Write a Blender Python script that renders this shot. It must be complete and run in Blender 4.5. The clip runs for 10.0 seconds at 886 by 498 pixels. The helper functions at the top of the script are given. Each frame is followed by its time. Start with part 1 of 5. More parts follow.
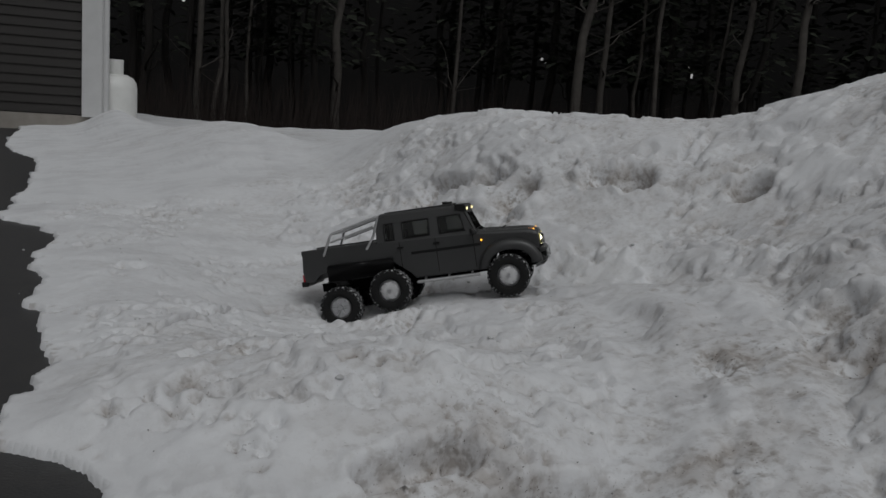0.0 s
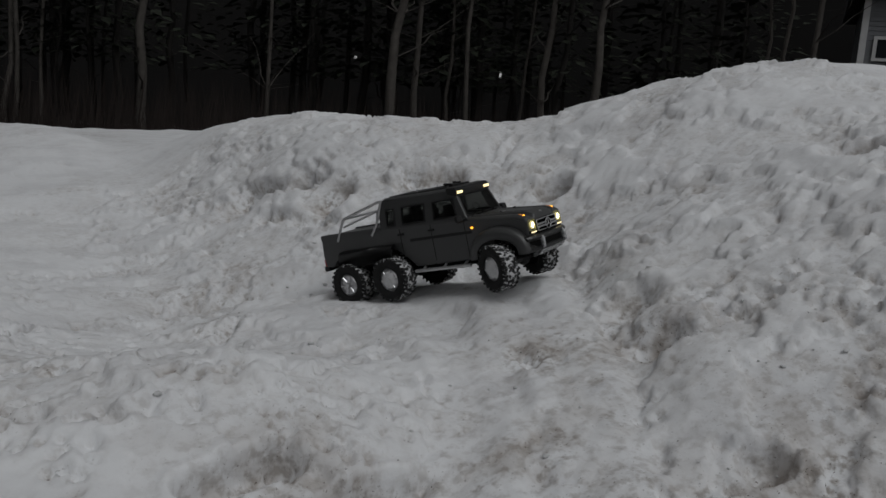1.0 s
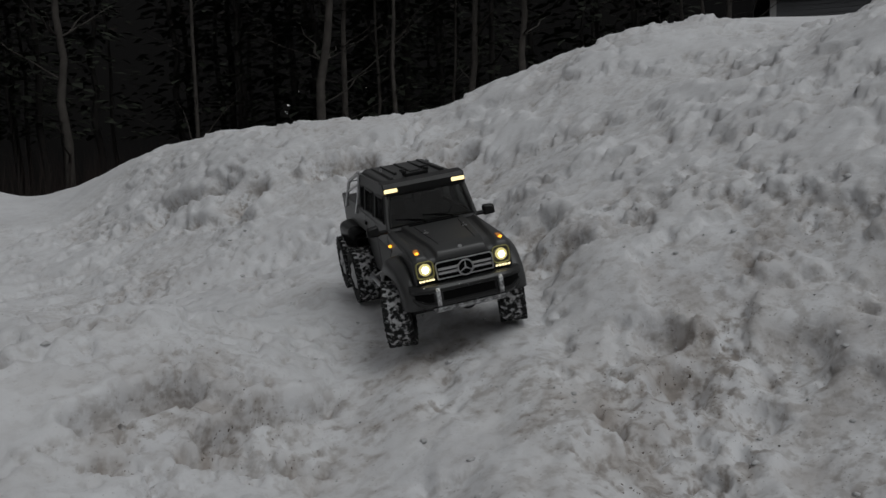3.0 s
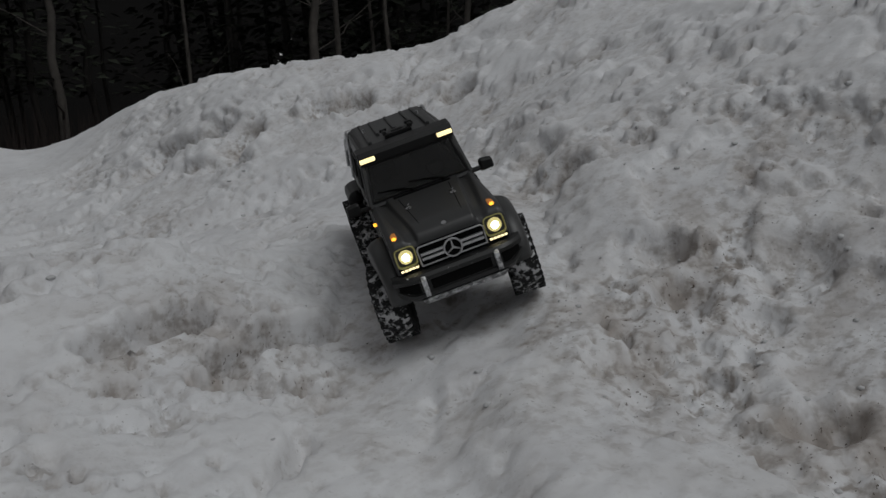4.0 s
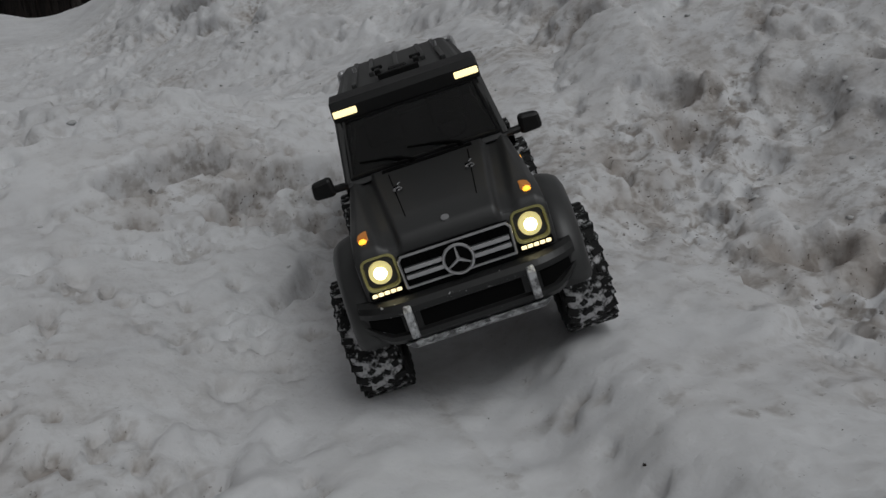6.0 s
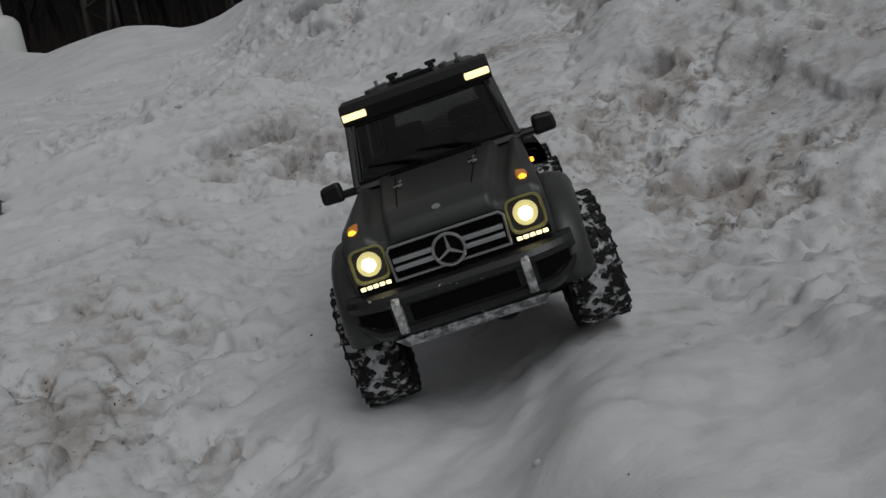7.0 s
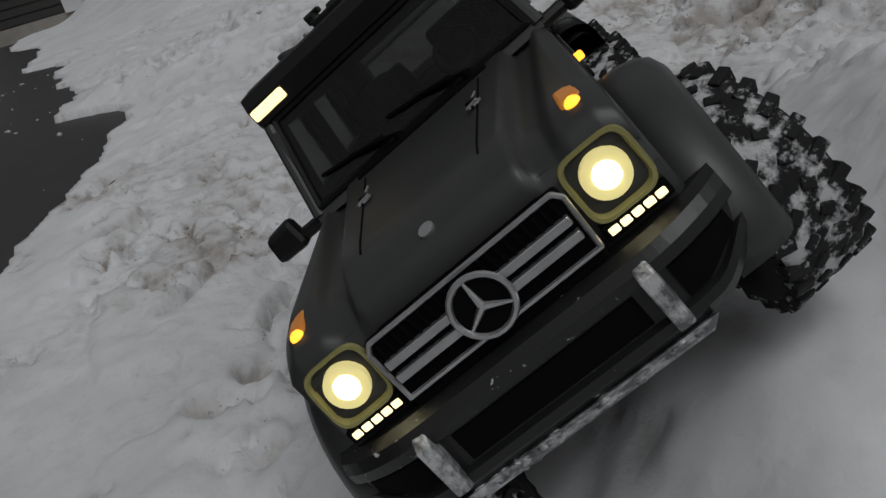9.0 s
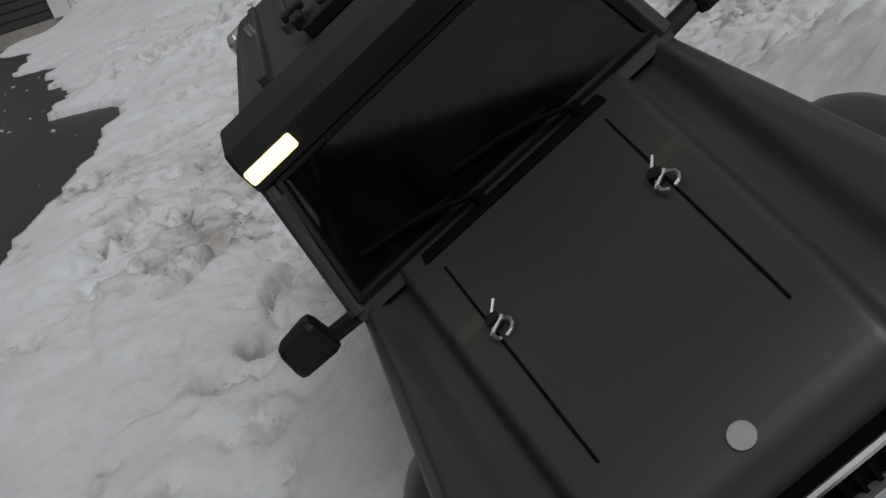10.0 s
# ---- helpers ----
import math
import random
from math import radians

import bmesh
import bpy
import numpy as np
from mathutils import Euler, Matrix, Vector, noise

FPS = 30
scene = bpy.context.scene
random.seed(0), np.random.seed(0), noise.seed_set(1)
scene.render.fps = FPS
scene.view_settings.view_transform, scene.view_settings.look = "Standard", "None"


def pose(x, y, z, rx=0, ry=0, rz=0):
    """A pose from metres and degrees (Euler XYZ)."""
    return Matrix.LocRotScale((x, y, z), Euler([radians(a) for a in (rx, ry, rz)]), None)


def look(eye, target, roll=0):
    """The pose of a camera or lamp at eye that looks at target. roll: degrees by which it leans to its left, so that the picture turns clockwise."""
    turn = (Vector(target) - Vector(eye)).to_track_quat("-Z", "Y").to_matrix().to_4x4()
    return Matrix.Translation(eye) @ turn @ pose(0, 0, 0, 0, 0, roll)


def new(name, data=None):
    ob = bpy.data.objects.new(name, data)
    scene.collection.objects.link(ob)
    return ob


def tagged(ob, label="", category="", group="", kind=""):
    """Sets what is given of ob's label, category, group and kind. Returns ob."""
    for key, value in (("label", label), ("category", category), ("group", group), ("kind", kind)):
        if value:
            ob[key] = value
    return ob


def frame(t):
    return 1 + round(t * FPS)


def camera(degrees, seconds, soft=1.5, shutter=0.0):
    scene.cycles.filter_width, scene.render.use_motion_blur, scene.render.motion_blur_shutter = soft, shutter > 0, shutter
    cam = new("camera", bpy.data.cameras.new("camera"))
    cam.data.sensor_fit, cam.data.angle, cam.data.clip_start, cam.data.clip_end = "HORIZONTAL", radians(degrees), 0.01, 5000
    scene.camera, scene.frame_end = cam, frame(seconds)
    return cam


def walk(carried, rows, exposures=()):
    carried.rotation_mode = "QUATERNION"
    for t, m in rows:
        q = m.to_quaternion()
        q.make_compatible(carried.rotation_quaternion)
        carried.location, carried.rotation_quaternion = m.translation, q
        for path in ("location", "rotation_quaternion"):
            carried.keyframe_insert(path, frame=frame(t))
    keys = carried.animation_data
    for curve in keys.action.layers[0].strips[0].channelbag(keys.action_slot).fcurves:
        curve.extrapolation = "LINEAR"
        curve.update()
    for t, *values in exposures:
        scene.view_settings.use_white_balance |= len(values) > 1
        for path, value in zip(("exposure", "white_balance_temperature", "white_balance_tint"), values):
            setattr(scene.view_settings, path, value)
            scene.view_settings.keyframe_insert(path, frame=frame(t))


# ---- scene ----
cam = camera(53.5, 10.0, soft=1.5)
CAMERA_ROWS = [
    (0, pose(-0.0016, 0.0054, 0.0032, 80.30, -4.30, -23.44)),
    (0.5, pose(-0.0032, 0.0036, 0.0226, 80.92, -4.20, -30.67)),
    (1, pose(-0.0177, -0.0357, 0.0291, 81.02, -4.28, -35.30)),
    (1.5, pose(-0.0267, -0.0413, 0.0235, 80.75, -3.85, -36.15)),
    (2, pose(-0.0291, -0.0501, 0.0114, 80.10, -3.00, -38.42)),
    (2.5, pose(-0.0410, -0.0723, -0.0027, 82.70, -1.70, -40.53)),
    (3, pose(0.0562, -0.1320, -0.1904, 84.08, 2.09, -39.24)),
    (4.5, pose(0.0358, -0.1326, -0.2340, 78.32, 3.92, -40.17)),
    (5, pose(0.0081, -0.1294, -0.2294, 76.42, 3.75, -40.43)),
    (5.5, pose(0.0123, -0.1426, -0.2746, 74.73, 4.21, -39.40)),
    (6, pose(0.0253, -0.1831, -0.2793, 72.83, 4.31, -38.30)),
    (7.5, pose(0.0123, -0.7660, -0.2935, 72.83, 9.84, -25.07)),
    (8, pose(-0.0048, -0.7925, -0.2744, 68.77, 12.05, -23.92)),
    (8.5, pose(-0.0265, -0.8169, -0.3098, 68.38, 14.02, -24.61)),
    (9, pose(-0.0420, -0.8370, -0.3163, 67.84, 15.09, -25.09)),
    (9.5, pose(-0.0556, -0.8293, -0.3289, 67.77, 15.72, -25.66)),
    (10, pose(-0.0556, -0.8360, -0.3383, 67.45, 16.52, -25.99)),
]
walk(cam, CAMERA_ROWS, [(0, -0.49), (2.5, -0.50), (4.5, -0.57), (6.0, -0.54), (8.0, -0.51), (9.0, -0.48), (9.6, -0.22), (10, -0.08)])

# overcast dusk: a dim grey-blue sky and a very soft sun behind the cloud
world = bpy.data.worlds.new("dusk_sky")
scene.world = world
world.use_nodes = True
wn = world.node_tree.nodes
sky = wn.new("ShaderNodeTexSky")
sky.sky_type = "NISHITA"
sky.sun_disc = False
sky.sun_elevation = radians(55)
sky.sun_rotation = radians(180)
sky.dust_density = 1.0
soft_sky = wn.new("ShaderNodeHueSaturation")
soft_sky.inputs["Saturation"].default_value = 0.05
world.node_tree.links.new(sky.outputs[0], soft_sky.inputs["Color"])
world.node_tree.links.new(soft_sky.outputs[0], wn["Background"].inputs[0])
wn["Background"].inputs[1].default_value = 0.082

sun_data = bpy.data.lights.new("sun", "SUN")
sun_data.energy = 1.0
sun_data.angle = radians(32)
sun_data.color = (0.96, 0.99, 1.0)
sun = new("sun", sun_data)
sun.matrix_world = look((0, 0, 10), (0.0, 1.55, 7.65))
scene.view_settings.exposure = -0.49

# ---- materials ----
def node(mat, kind, **values):
    n = mat.node_tree.nodes.new(kind)
    for key, value in values.items():
        n.inputs[key.replace("_", " ")].default_value = value
    return n


def material(name, base, rough=0.6, metal=0.0, second=None, size=20.0, bump=0.0, bump_size=80.0, spread=0.5, coat=0.0, shift=0.0, depth=0.003):
    """A surface of two tones mixed by noise in metres, with a finer relief."""
    mat = bpy.data.materials.new(name)
    mat.use_nodes = True
    links, shader = mat.node_tree.links, mat.node_tree.nodes["Principled BSDF"]
    shader.inputs["Base Color"].default_value = (*base, 1)
    shader.inputs["Roughness"].default_value = rough
    shader.inputs["Metallic"].default_value = metal
    shader.inputs["Coat Weight"].default_value = coat
    place = mat.node_tree.nodes.new("ShaderNodeTexCoord")
    if second:
        grain = node(mat, "ShaderNodeTexNoise", Scale=size, Detail=6.0, Roughness=0.65)
        links.new(place.outputs["Object"], grain.inputs["Vector"])
        ramp = mat.node_tree.nodes.new("ShaderNodeValToRGB")
        ramp.color_ramp.elements[0].position = 0.5 + shift - spread / 2
        ramp.color_ramp.elements[1].position = 0.5 + shift + spread / 2
        ramp.color_ramp.elements[0].color = (*base, 1)
        ramp.color_ramp.elements[1].color = (*second, 1)
        links.new(grain.outputs["Fac"], ramp.inputs["Fac"])
        links.new(ramp.outputs["Color"], shader.inputs["Base Color"])
    if bump:
        fine = node(mat, "ShaderNodeTexNoise", Scale=bump_size, Detail=5.0, Roughness=0.6)
        links.new(place.outputs["Object"], fine.inputs["Vector"])
        relief = node(mat, "ShaderNodeBump", Strength=bump, Distance=depth)
        links.new(fine.outputs["Fac"], relief.inputs["Height"])
        links.new(relief.outputs["Normal"], shader.inputs["Normal"])
    return mat


def glowing(name, base, light, strength):
    mat = material(name, base, 0.3)
    shader = mat.node_tree.nodes["Principled BSDF"]
    shader.inputs["Emission Color"].default_value = (*light, 1)
    shader.inputs["Emission Strength"].default_value = strength
    return mat


def snow_material():
    """Old packed snow: clean white, grey melt and brown sand dirt at two sizes, crystal relief."""
    mat = bpy.data.materials.new("old_snow")
    mat.use_nodes = True
    links, shader = mat.node_tree.links, mat.node_tree.nodes["Principled BSDF"]
    place = mat.node_tree.nodes.new("ShaderNodeTexCoord")

    def noise_ramp(scale, low, high, detail=5.0, rough=0.6):
        n = node(mat, "ShaderNodeTexNoise", Scale=scale, Detail=detail, Roughness=rough)
        links.new(place.outputs["Object"], n.inputs["Vector"])
        r = node(mat, "ShaderNodeMapRange", **{"From_Min": low, "From_Max": high})
        links.new(n.outputs["Fac"], r.inputs["Value"])
        return n, r

    def mix(fac, a, b):
        m = mat.node_tree.nodes.new("ShaderNodeMix")
        m.data_type = "RGBA"
        links.new(fac, m.inputs["Factor"])
        for socket, value in ((m.inputs[6], a), (m.inputs[7], b)):
            if isinstance(value, tuple):
                socket.default_value = (*value, 1)
            else:
                links.new(value, socket)
        return m.outputs[2]

    stain = mat.node_tree.nodes.new("ShaderNodeAttribute")
    stain.attribute_name = "dirt"
    _, melt = noise_ramp(5.0, 0.44, 0.74)
    _, sand = noise_ramp(12.0, 0.38, 0.62, 4.0, 0.55)
    _, specks = noise_ramp(150.0, 0.66, 0.70, 2.0)
    _, grit = noise_ramp(48.0, 0.48, 0.64, 3.0)

    def times(p, q):
        n = mat.node_tree.nodes.new("ShaderNodeMath")
        n.operation = "MULTIPLY"
        n.use_clamp = True
        links.new(p, n.inputs[0])
        links.new(q, n.inputs[1])
        return n.outputs[0]

    colour = mix(melt.outputs[0], (0.73, 0.735, 0.75), (0.61, 0.61, 0.625))
    colour = mix(times(stain.outputs["Fac"], sand.outputs[0]), colour, (0.38, 0.345, 0.32))
    colour = mix(times(stain.outputs["Fac"], grit.outputs[0]), colour, (0.32, 0.293, 0.272))
    colour = mix(times(stain.outputs["Fac"], specks.outputs[0]), colour, (0.09, 0.07, 0.055))
    links.new(colour, shader.inputs["Base Color"])
    shader.inputs["Roughness"].default_value = 0.75
    shader.inputs["Specular IOR Level"].default_value = 0.3
    n1 = node(mat, "ShaderNodeTexNoise", Scale=48.0, Detail=5.0, Roughness=0.5)
    n2 = node(mat, "ShaderNodeTexNoise", Scale=260.0, Detail=3.0)
    for n in (n1, n2):
        links.new(place.outputs["Object"], n.inputs["Vector"])
    n3 = node(mat, "ShaderNodeTexNoise", Scale=34.0, Detail=2.0, Roughness=0.45)
    links.new(place.outputs["Object"], n3.inputs["Vector"])
    b3 = node(mat, "ShaderNodeBump", Distance=0.014)
    links.new(n3.outputs["Fac"], b3.inputs["Height"])
    pitted = node(mat, "ShaderNodeMapRange", From_Min=0.05, From_Max=0.6, To_Max=0.55)
    links.new(stain.outputs["Fac"], pitted.inputs["Value"])
    links.new(pitted.outputs[0], b3.inputs["Strength"])
    b1 = node(mat, "ShaderNodeBump", Strength=0.26, Distance=0.010)
    links.new(b3.outputs["Normal"], b1.inputs["Normal"])
    b2 = node(mat, "ShaderNodeBump", Strength=0.22, Distance=0.002)
    links.new(n1.outputs["Fac"], b1.inputs["Height"])
    links.new(n2.outputs["Fac"], b2.inputs["Height"])
    links.new(b1.outputs["Normal"], b2.inputs["Normal"])
    links.new(b2.outputs["Normal"], shader.inputs["Normal"])
    return mat


SNOW = snow_material()
ASPHALT = material("wet_asphalt", (0.023, 0.023, 0.024), 0.5, second=(0.041, 0.039, 0.038), size=14, bump=0.5, bump_size=220, depth=0.002)
PAINT = material("satin_grey_paint", (0.026, 0.0266, 0.027), 0.46, second=(0.037, 0.0374, 0.0374), size=9, bump=0.04, bump_size=300, coat=0.05)
PAINT.node_tree.nodes["Principled BSDF"].inputs["Specular IOR Level"].default_value = 0.6
SPECKLED = material("paint_speckled_with_snow", (0.007, 0.0072, 0.0072), 0.42, second=(0.55, 0.55, 0.56), size=170, spread=0.05, shift=0.185, bump=0.08, bump_size=300, coat=0.1)
PLASTIC = material("black_plastic", (0.0045, 0.0045, 0.0048), 0.42, second=(0.008, 0.008, 0.008), size=30, bump=0.1, bump_size=400)
HOLLOW = material("dull_black", (0.0020, 0.0020, 0.0020), 0.75)
PLASTIC.node_tree.nodes["Principled BSDF"].inputs["Specular IOR Level"].default_value = 0.32
HOLLOW.node_tree.nodes["Principled BSDF"].inputs["Specular IOR Level"].default_value = 0.1
RUBBER = material("snowy_rubber", (0.0032, 0.0032, 0.0032), 0.9, second=(0.005, 0.005, 0.005), size=40, bump=0.3, bump_size=160)
CAKED = material("rubber_caked_with_snow", (0.004, 0.004, 0.004), 0.8, second=(0.5, 0.51, 0.52), size=130, spread=0.10, shift=0.11, bump=0.3, bump_size=120)
TREAD_SNOW = material("snow_in_tread", (0.006, 0.006, 0.006), 0.85, second=(0.56, 0.56, 0.57), size=75, spread=0.10, shift=0.02, bump=0.6, bump_size=200)
PACKED = material("packed_snow", (0.62, 0.62, 0.63), 0.8, second=(0.40, 0.40, 0.40), size=60, bump=0.6, bump_size=150)
SILVER = material("brushed_silver", (0.62, 0.62, 0.63), 0.32, 0.85, second=(0.45, 0.45, 0.46), size=60)
SNOWY_SILVER = material("silver_with_snow", (0.16, 0.16, 0.165), 0.45, 0.5, second=(0.66, 0.67, 0.68), size=110, spread=0.16, bump=0.6, bump_size=150)


def tinted_glass():
    """A thin dusty pane: mostly clear dark tint with a faint gloss."""
    mat = bpy.data.materials.new("tinted_glass")
    mat.use_nodes = True
    nodes, links = mat.node_tree.nodes, mat.node_tree.links
    nodes.remove(nodes["Principled BSDF"])
    clear = nodes.new("ShaderNodeBsdfTransparent")
    clear.inputs["Color"].default_value = (0.50, 0.51, 0.50, 1)
    gloss = node(mat, "ShaderNodeBsdfGlossy", Roughness=0.06)
    dust = node(mat, "ShaderNodeBsdfDiffuse")
    dust.inputs["Color"].default_value = (0.10, 0.10, 0.10, 1)
    place = nodes.new("ShaderNodeTexCoord")
    grain = node(mat, "ShaderNodeTexNoise", Scale=45.0, Detail=6.0, Roughness=0.7)
    links.new(place.outputs["Object"], grain.inputs["Vector"])
    spread = node(mat, "ShaderNodeMapRange", From_Min=0.35, From_Max=0.75, To_Min=0.01, To_Max=0.06)
    links.new(grain.outputs["Fac"], spread.inputs["Value"])
    dusty = nodes.new("ShaderNodeMixShader")
    links.new(spread.outputs[0], dusty.inputs[0])
    links.new(clear.outputs[0], dusty.inputs[1])
    links.new(dust.outputs[0], dusty.inputs[2])
    both = nodes.new("ShaderNodeMixShader")
    both.inputs[0].default_value = 0.024
    links.new(dusty.outputs[0], both.inputs[1])
    links.new(gloss.outputs[0], both.inputs[2])
    links.new(both.outputs[0], nodes["Material Output"].inputs["Surface"])
    return mat


GLASS = tinted_glass()
# yellow in the housing colour stands in for the lamp's warm light on it
REFLECTOR = material("lamp_tinted_reflector", (0.42, 0.39, 0.15), 0.22, 0.4, second=(0.50, 0.46, 0.20), size=60)
LAMP = glowing("warm_white_led", (0.9, 0.85, 0.6), (1.0, 0.93, 0.60), 14.0)
BAR_LAMP = glowing("light_bar_led", (0.9, 0.85, 0.6), (1.0, 0.80, 0.38), 2.0)
STRIP = glowing("running_light_led", (0.9, 0.85, 0.6), (1.0, 0.82, 0.45), 2.0)
AMBER = glowing("amber_lens", (0.45, 0.16, 0.04), (1.0, 0.36, 0.03), 0.22)
AMBER_CORE = glowing("amber_bulb", (0.9, 0.4, 0.05), (1.0, 0.42, 0.03), 3.0)
# bezel ring glows by itself to imitate the lens's light falling on it
RING = glowing("lamplight_glow_ring", (0.45, 0.40, 0.18), (1.0, 0.86, 0.36), 0.75)
RED = material("red_lens", (0.35, 0.02, 0.03), 0.25)
WHITE_PAINT = material("white_trim_paint", (0.60, 0.60, 0.60), 0.5, second=(0.52, 0.52, 0.52), size=5, bump=0.1, bump_size=60)
SIDING = material("brown_clapboard_stain", (0.024, 0.021, 0.019), 0.7, second=(0.018, 0.0155, 0.0145), size=6, bump=0.3, bump_size=90)
GREY_SIDING = material("grey_clapboard", (0.18, 0.185, 0.2), 0.7, second=(0.15, 0.155, 0.165), size=3, bump=0.2, bump_size=30)
CONCRETE = material("concrete", (0.30, 0.28, 0.25), 0.85, second=(0.22, 0.2, 0.18), size=7, bump=0.4, bump_size=80)
TANK_PAINT = material("white_tank_enamel", (0.78, 0.78, 0.76), 0.4, second=(0.68, 0.68, 0.66), size=6)
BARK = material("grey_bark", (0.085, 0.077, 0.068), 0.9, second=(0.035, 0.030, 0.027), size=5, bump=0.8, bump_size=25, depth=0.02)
# bark, needles, brush and litter in the wood: its shade darkens these colours
SHADED_BARK = material("shaded_bark", (0.017, 0.014, 0.012), 0.9, second=(0.008, 0.007, 0.006), size=4, bump=0.8, bump_size=25, depth=0.02)
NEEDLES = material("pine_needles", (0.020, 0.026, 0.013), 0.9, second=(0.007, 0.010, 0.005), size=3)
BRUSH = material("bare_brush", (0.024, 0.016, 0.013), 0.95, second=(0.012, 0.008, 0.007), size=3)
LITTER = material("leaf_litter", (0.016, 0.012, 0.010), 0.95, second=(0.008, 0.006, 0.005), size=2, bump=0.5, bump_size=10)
# the wood's deep shade as a flat near-black colour
WOOD_SHADE = material("painted_wood_shade", (0.003, 0.0027, 0.0027), 1.0, second=(0.006, 0.0048, 0.0045), size=0.6)
ROOFING = material("asphalt_shingle", (0.06, 0.06, 0.065), 0.9, second=(0.04, 0.04, 0.045), size=9, bump=0.5, bump_size=40)
PANE = material("dark_window_glass", (0.02, 0.022, 0.025), 0.08)


# ---- mesh helpers ----
def finish(bm, mat, smooth=False):
    me = bpy.data.meshes.new("mesh")
    bmesh.ops.recalc_face_normals(bm, faces=bm.faces)
    bm.to_mesh(me)
    bm.free()
    me.materials.append(mat)
    if smooth:
        me.polygons.foreach_set("use_smooth", [True] * len(me.polygons))
    return me


def part(name, bm, mat, parent, label="", smooth=False):
    ob = new(name, finish(bm, mat, smooth))
    ob.parent = parent
    if label:
        tagged(ob, label)
    return ob


def thing(name, label, category, group="", kind=""):
    return tagged(new(name), label, category, group, kind)


def box(bm, x0, x1, y0, y1, z0, z1, bevel=0.0, m=None):
    made = bmesh.ops.create_cube(bm, size=1.0)["verts"]
    bmesh.ops.scale(bm, vec=(x1 - x0, y1 - y0, z1 - z0), verts=made)
    bmesh.ops.translate(bm, vec=((x0 + x1) / 2, (y0 + y1) / 2, (z0 + z1) / 2), verts=made)
    if bevel:
        edges = list({e for v in made for e in v.link_edges})
        made = list({v for f in bmesh.ops.bevel(bm, geom=edges, offset=bevel, segments=2, affect="EDGES", profile=0.5)["faces"] for v in f.verts} | {v for v in made if v.is_valid})
    if m is not None:
        bmesh.ops.transform(bm, matrix=m, verts=made)
    return bm


def prism(bm, outline, y0, y1, bevel=0.0):
    """An outline of (x, z) drawn out from y0 to y1."""
    low = [bm.verts.new((x, y0, z)) for x, z in outline]
    high = [bm.verts.new((x, y1, z)) for x, z in outline]
    bm.faces.new(low)
    bm.faces.new(high[::-1])
    n = len(outline)
    for i in range(n):
        bm.faces.new((low[i], low[(i + 1) % n], high[(i + 1) % n], high[i]))
    if bevel:
        edges = [e for e in bm.edges if abs(e.verts[0].co.y - e.verts[1].co.y) < 1e-6]
        bmesh.ops.bevel(bm, geom=edges, offset=bevel, segments=2, affect="EDGES", profile=0.5)
    return bm


def rod(bm, a, b, r0, r1=None, sides=10):
    a, b = Vector(a), Vector(b)
    r1 = r0 if r1 is None else r1
    turn = (b - a).to_track_quat("Z", "Y").to_matrix().to_4x4()
    made = bmesh.ops.create_cone(bm, cap_ends=True, segments=sides, radius1=r0, radius2=r1, depth=(b - a).length)["verts"]
    bmesh.ops.transform(bm, matrix=Matrix.Translation((a + b) / 2) @ turn, verts=made)
    return bm


def hexa(bm, low, high):
    """A solid from four low and four high corners."""
    a = [bm.verts.new(p) for p in low]
    b = [bm.verts.new(p) for p in high]
    bm.faces.new(a)
    bm.faces.new(b[::-1])
    for i in range(4):
        bm.faces.new((a[i], a[(i + 1) % 4], b[(i + 1) % 4], b[i]))
    return bm


# ---- the truck's way, from which its ruts follow ----
TRUCK_ROWS = [
    (0, pose(1.1850, 2.1300, -0.5270, -5.00, -13.20, -30.80)),
    (0.5, pose(1.3528, 1.9078, -0.4803, -3.46, -9.91, -46.96)),
    (1, pose(1.4322, 1.6035, -0.3922, 6.39, -14.60, -70.88)),
    (1.5, pose(1.2245, 1.3358, -0.4604, 20.04, -0.08, -102.40)),
    (2, pose(1.2104, 1.2688, -0.4720, 22.67, -0.83, -101.77)),
    (2.5, pose(1.0880, 1.0868, -0.4862, 17.65, -0.62, -109.78)),
    (3, pose(1.0319, 1.0306, -0.5052, 8.29, 5.10, -113.82)),
    (4.5, pose(0.7875, 0.7436, -0.5840, 17.75, 7.72, -122.27)),
    (5, pose(0.6810, 0.6394, -0.6093, 13.52, 5.43, -124.51)),
    (5.5, pose(0.6002, 0.5317, -0.6355, 15.93, 3.17, -124.29)),
    (6, pose(0.5336, 0.4236, -0.6433, 13.48, 1.32, -123.80)),
    (7.5, pose(0.3094, -0.1707, -0.6225, 13.34, -5.18, -119.52)),
    (8, pose(0.2175, -0.3392, -0.5962, 18.32, -5.91, -122.87)),
    (8.5, pose(0.1789, -0.4421, -0.6004, 22.77, -6.27, -119.63)),
    (9, pose(0.1635, -0.5099, -0.5987, 26.92, -4.26, -116.33)),
    (9.5, pose(0.1531, -0.5504, -0.6084, 27.94, -2.17, -112.29)),
    (10, pose(0.1519, -0.6172, -0.6316, 25.55, 4.56, -104.20)),
]
AXLES = (0.0, -0.328, -0.472)


def droop(t, x):
    """How far an axle hangs below its middle place."""
    if x < -0.4:
        return float(np.interp(t, (0, 0.3, 0.7, 1.2), (0.030, 0.020, 0.006, 0.0)))
    return 0.0


def heave(t, side):
    """How far the front axle tips: the wheel on the bank side rides up into its arch."""
    return float(np.interp(t, (6.0, 7.3, 9.0, 9.5), (0.0, 0.016, 0.016, 0.006))) if side > 0 else 0.0


HALF_TRACK = 0.1005
WHEEL_RADIUS = 0.0585
HUB_Z = 0.0700


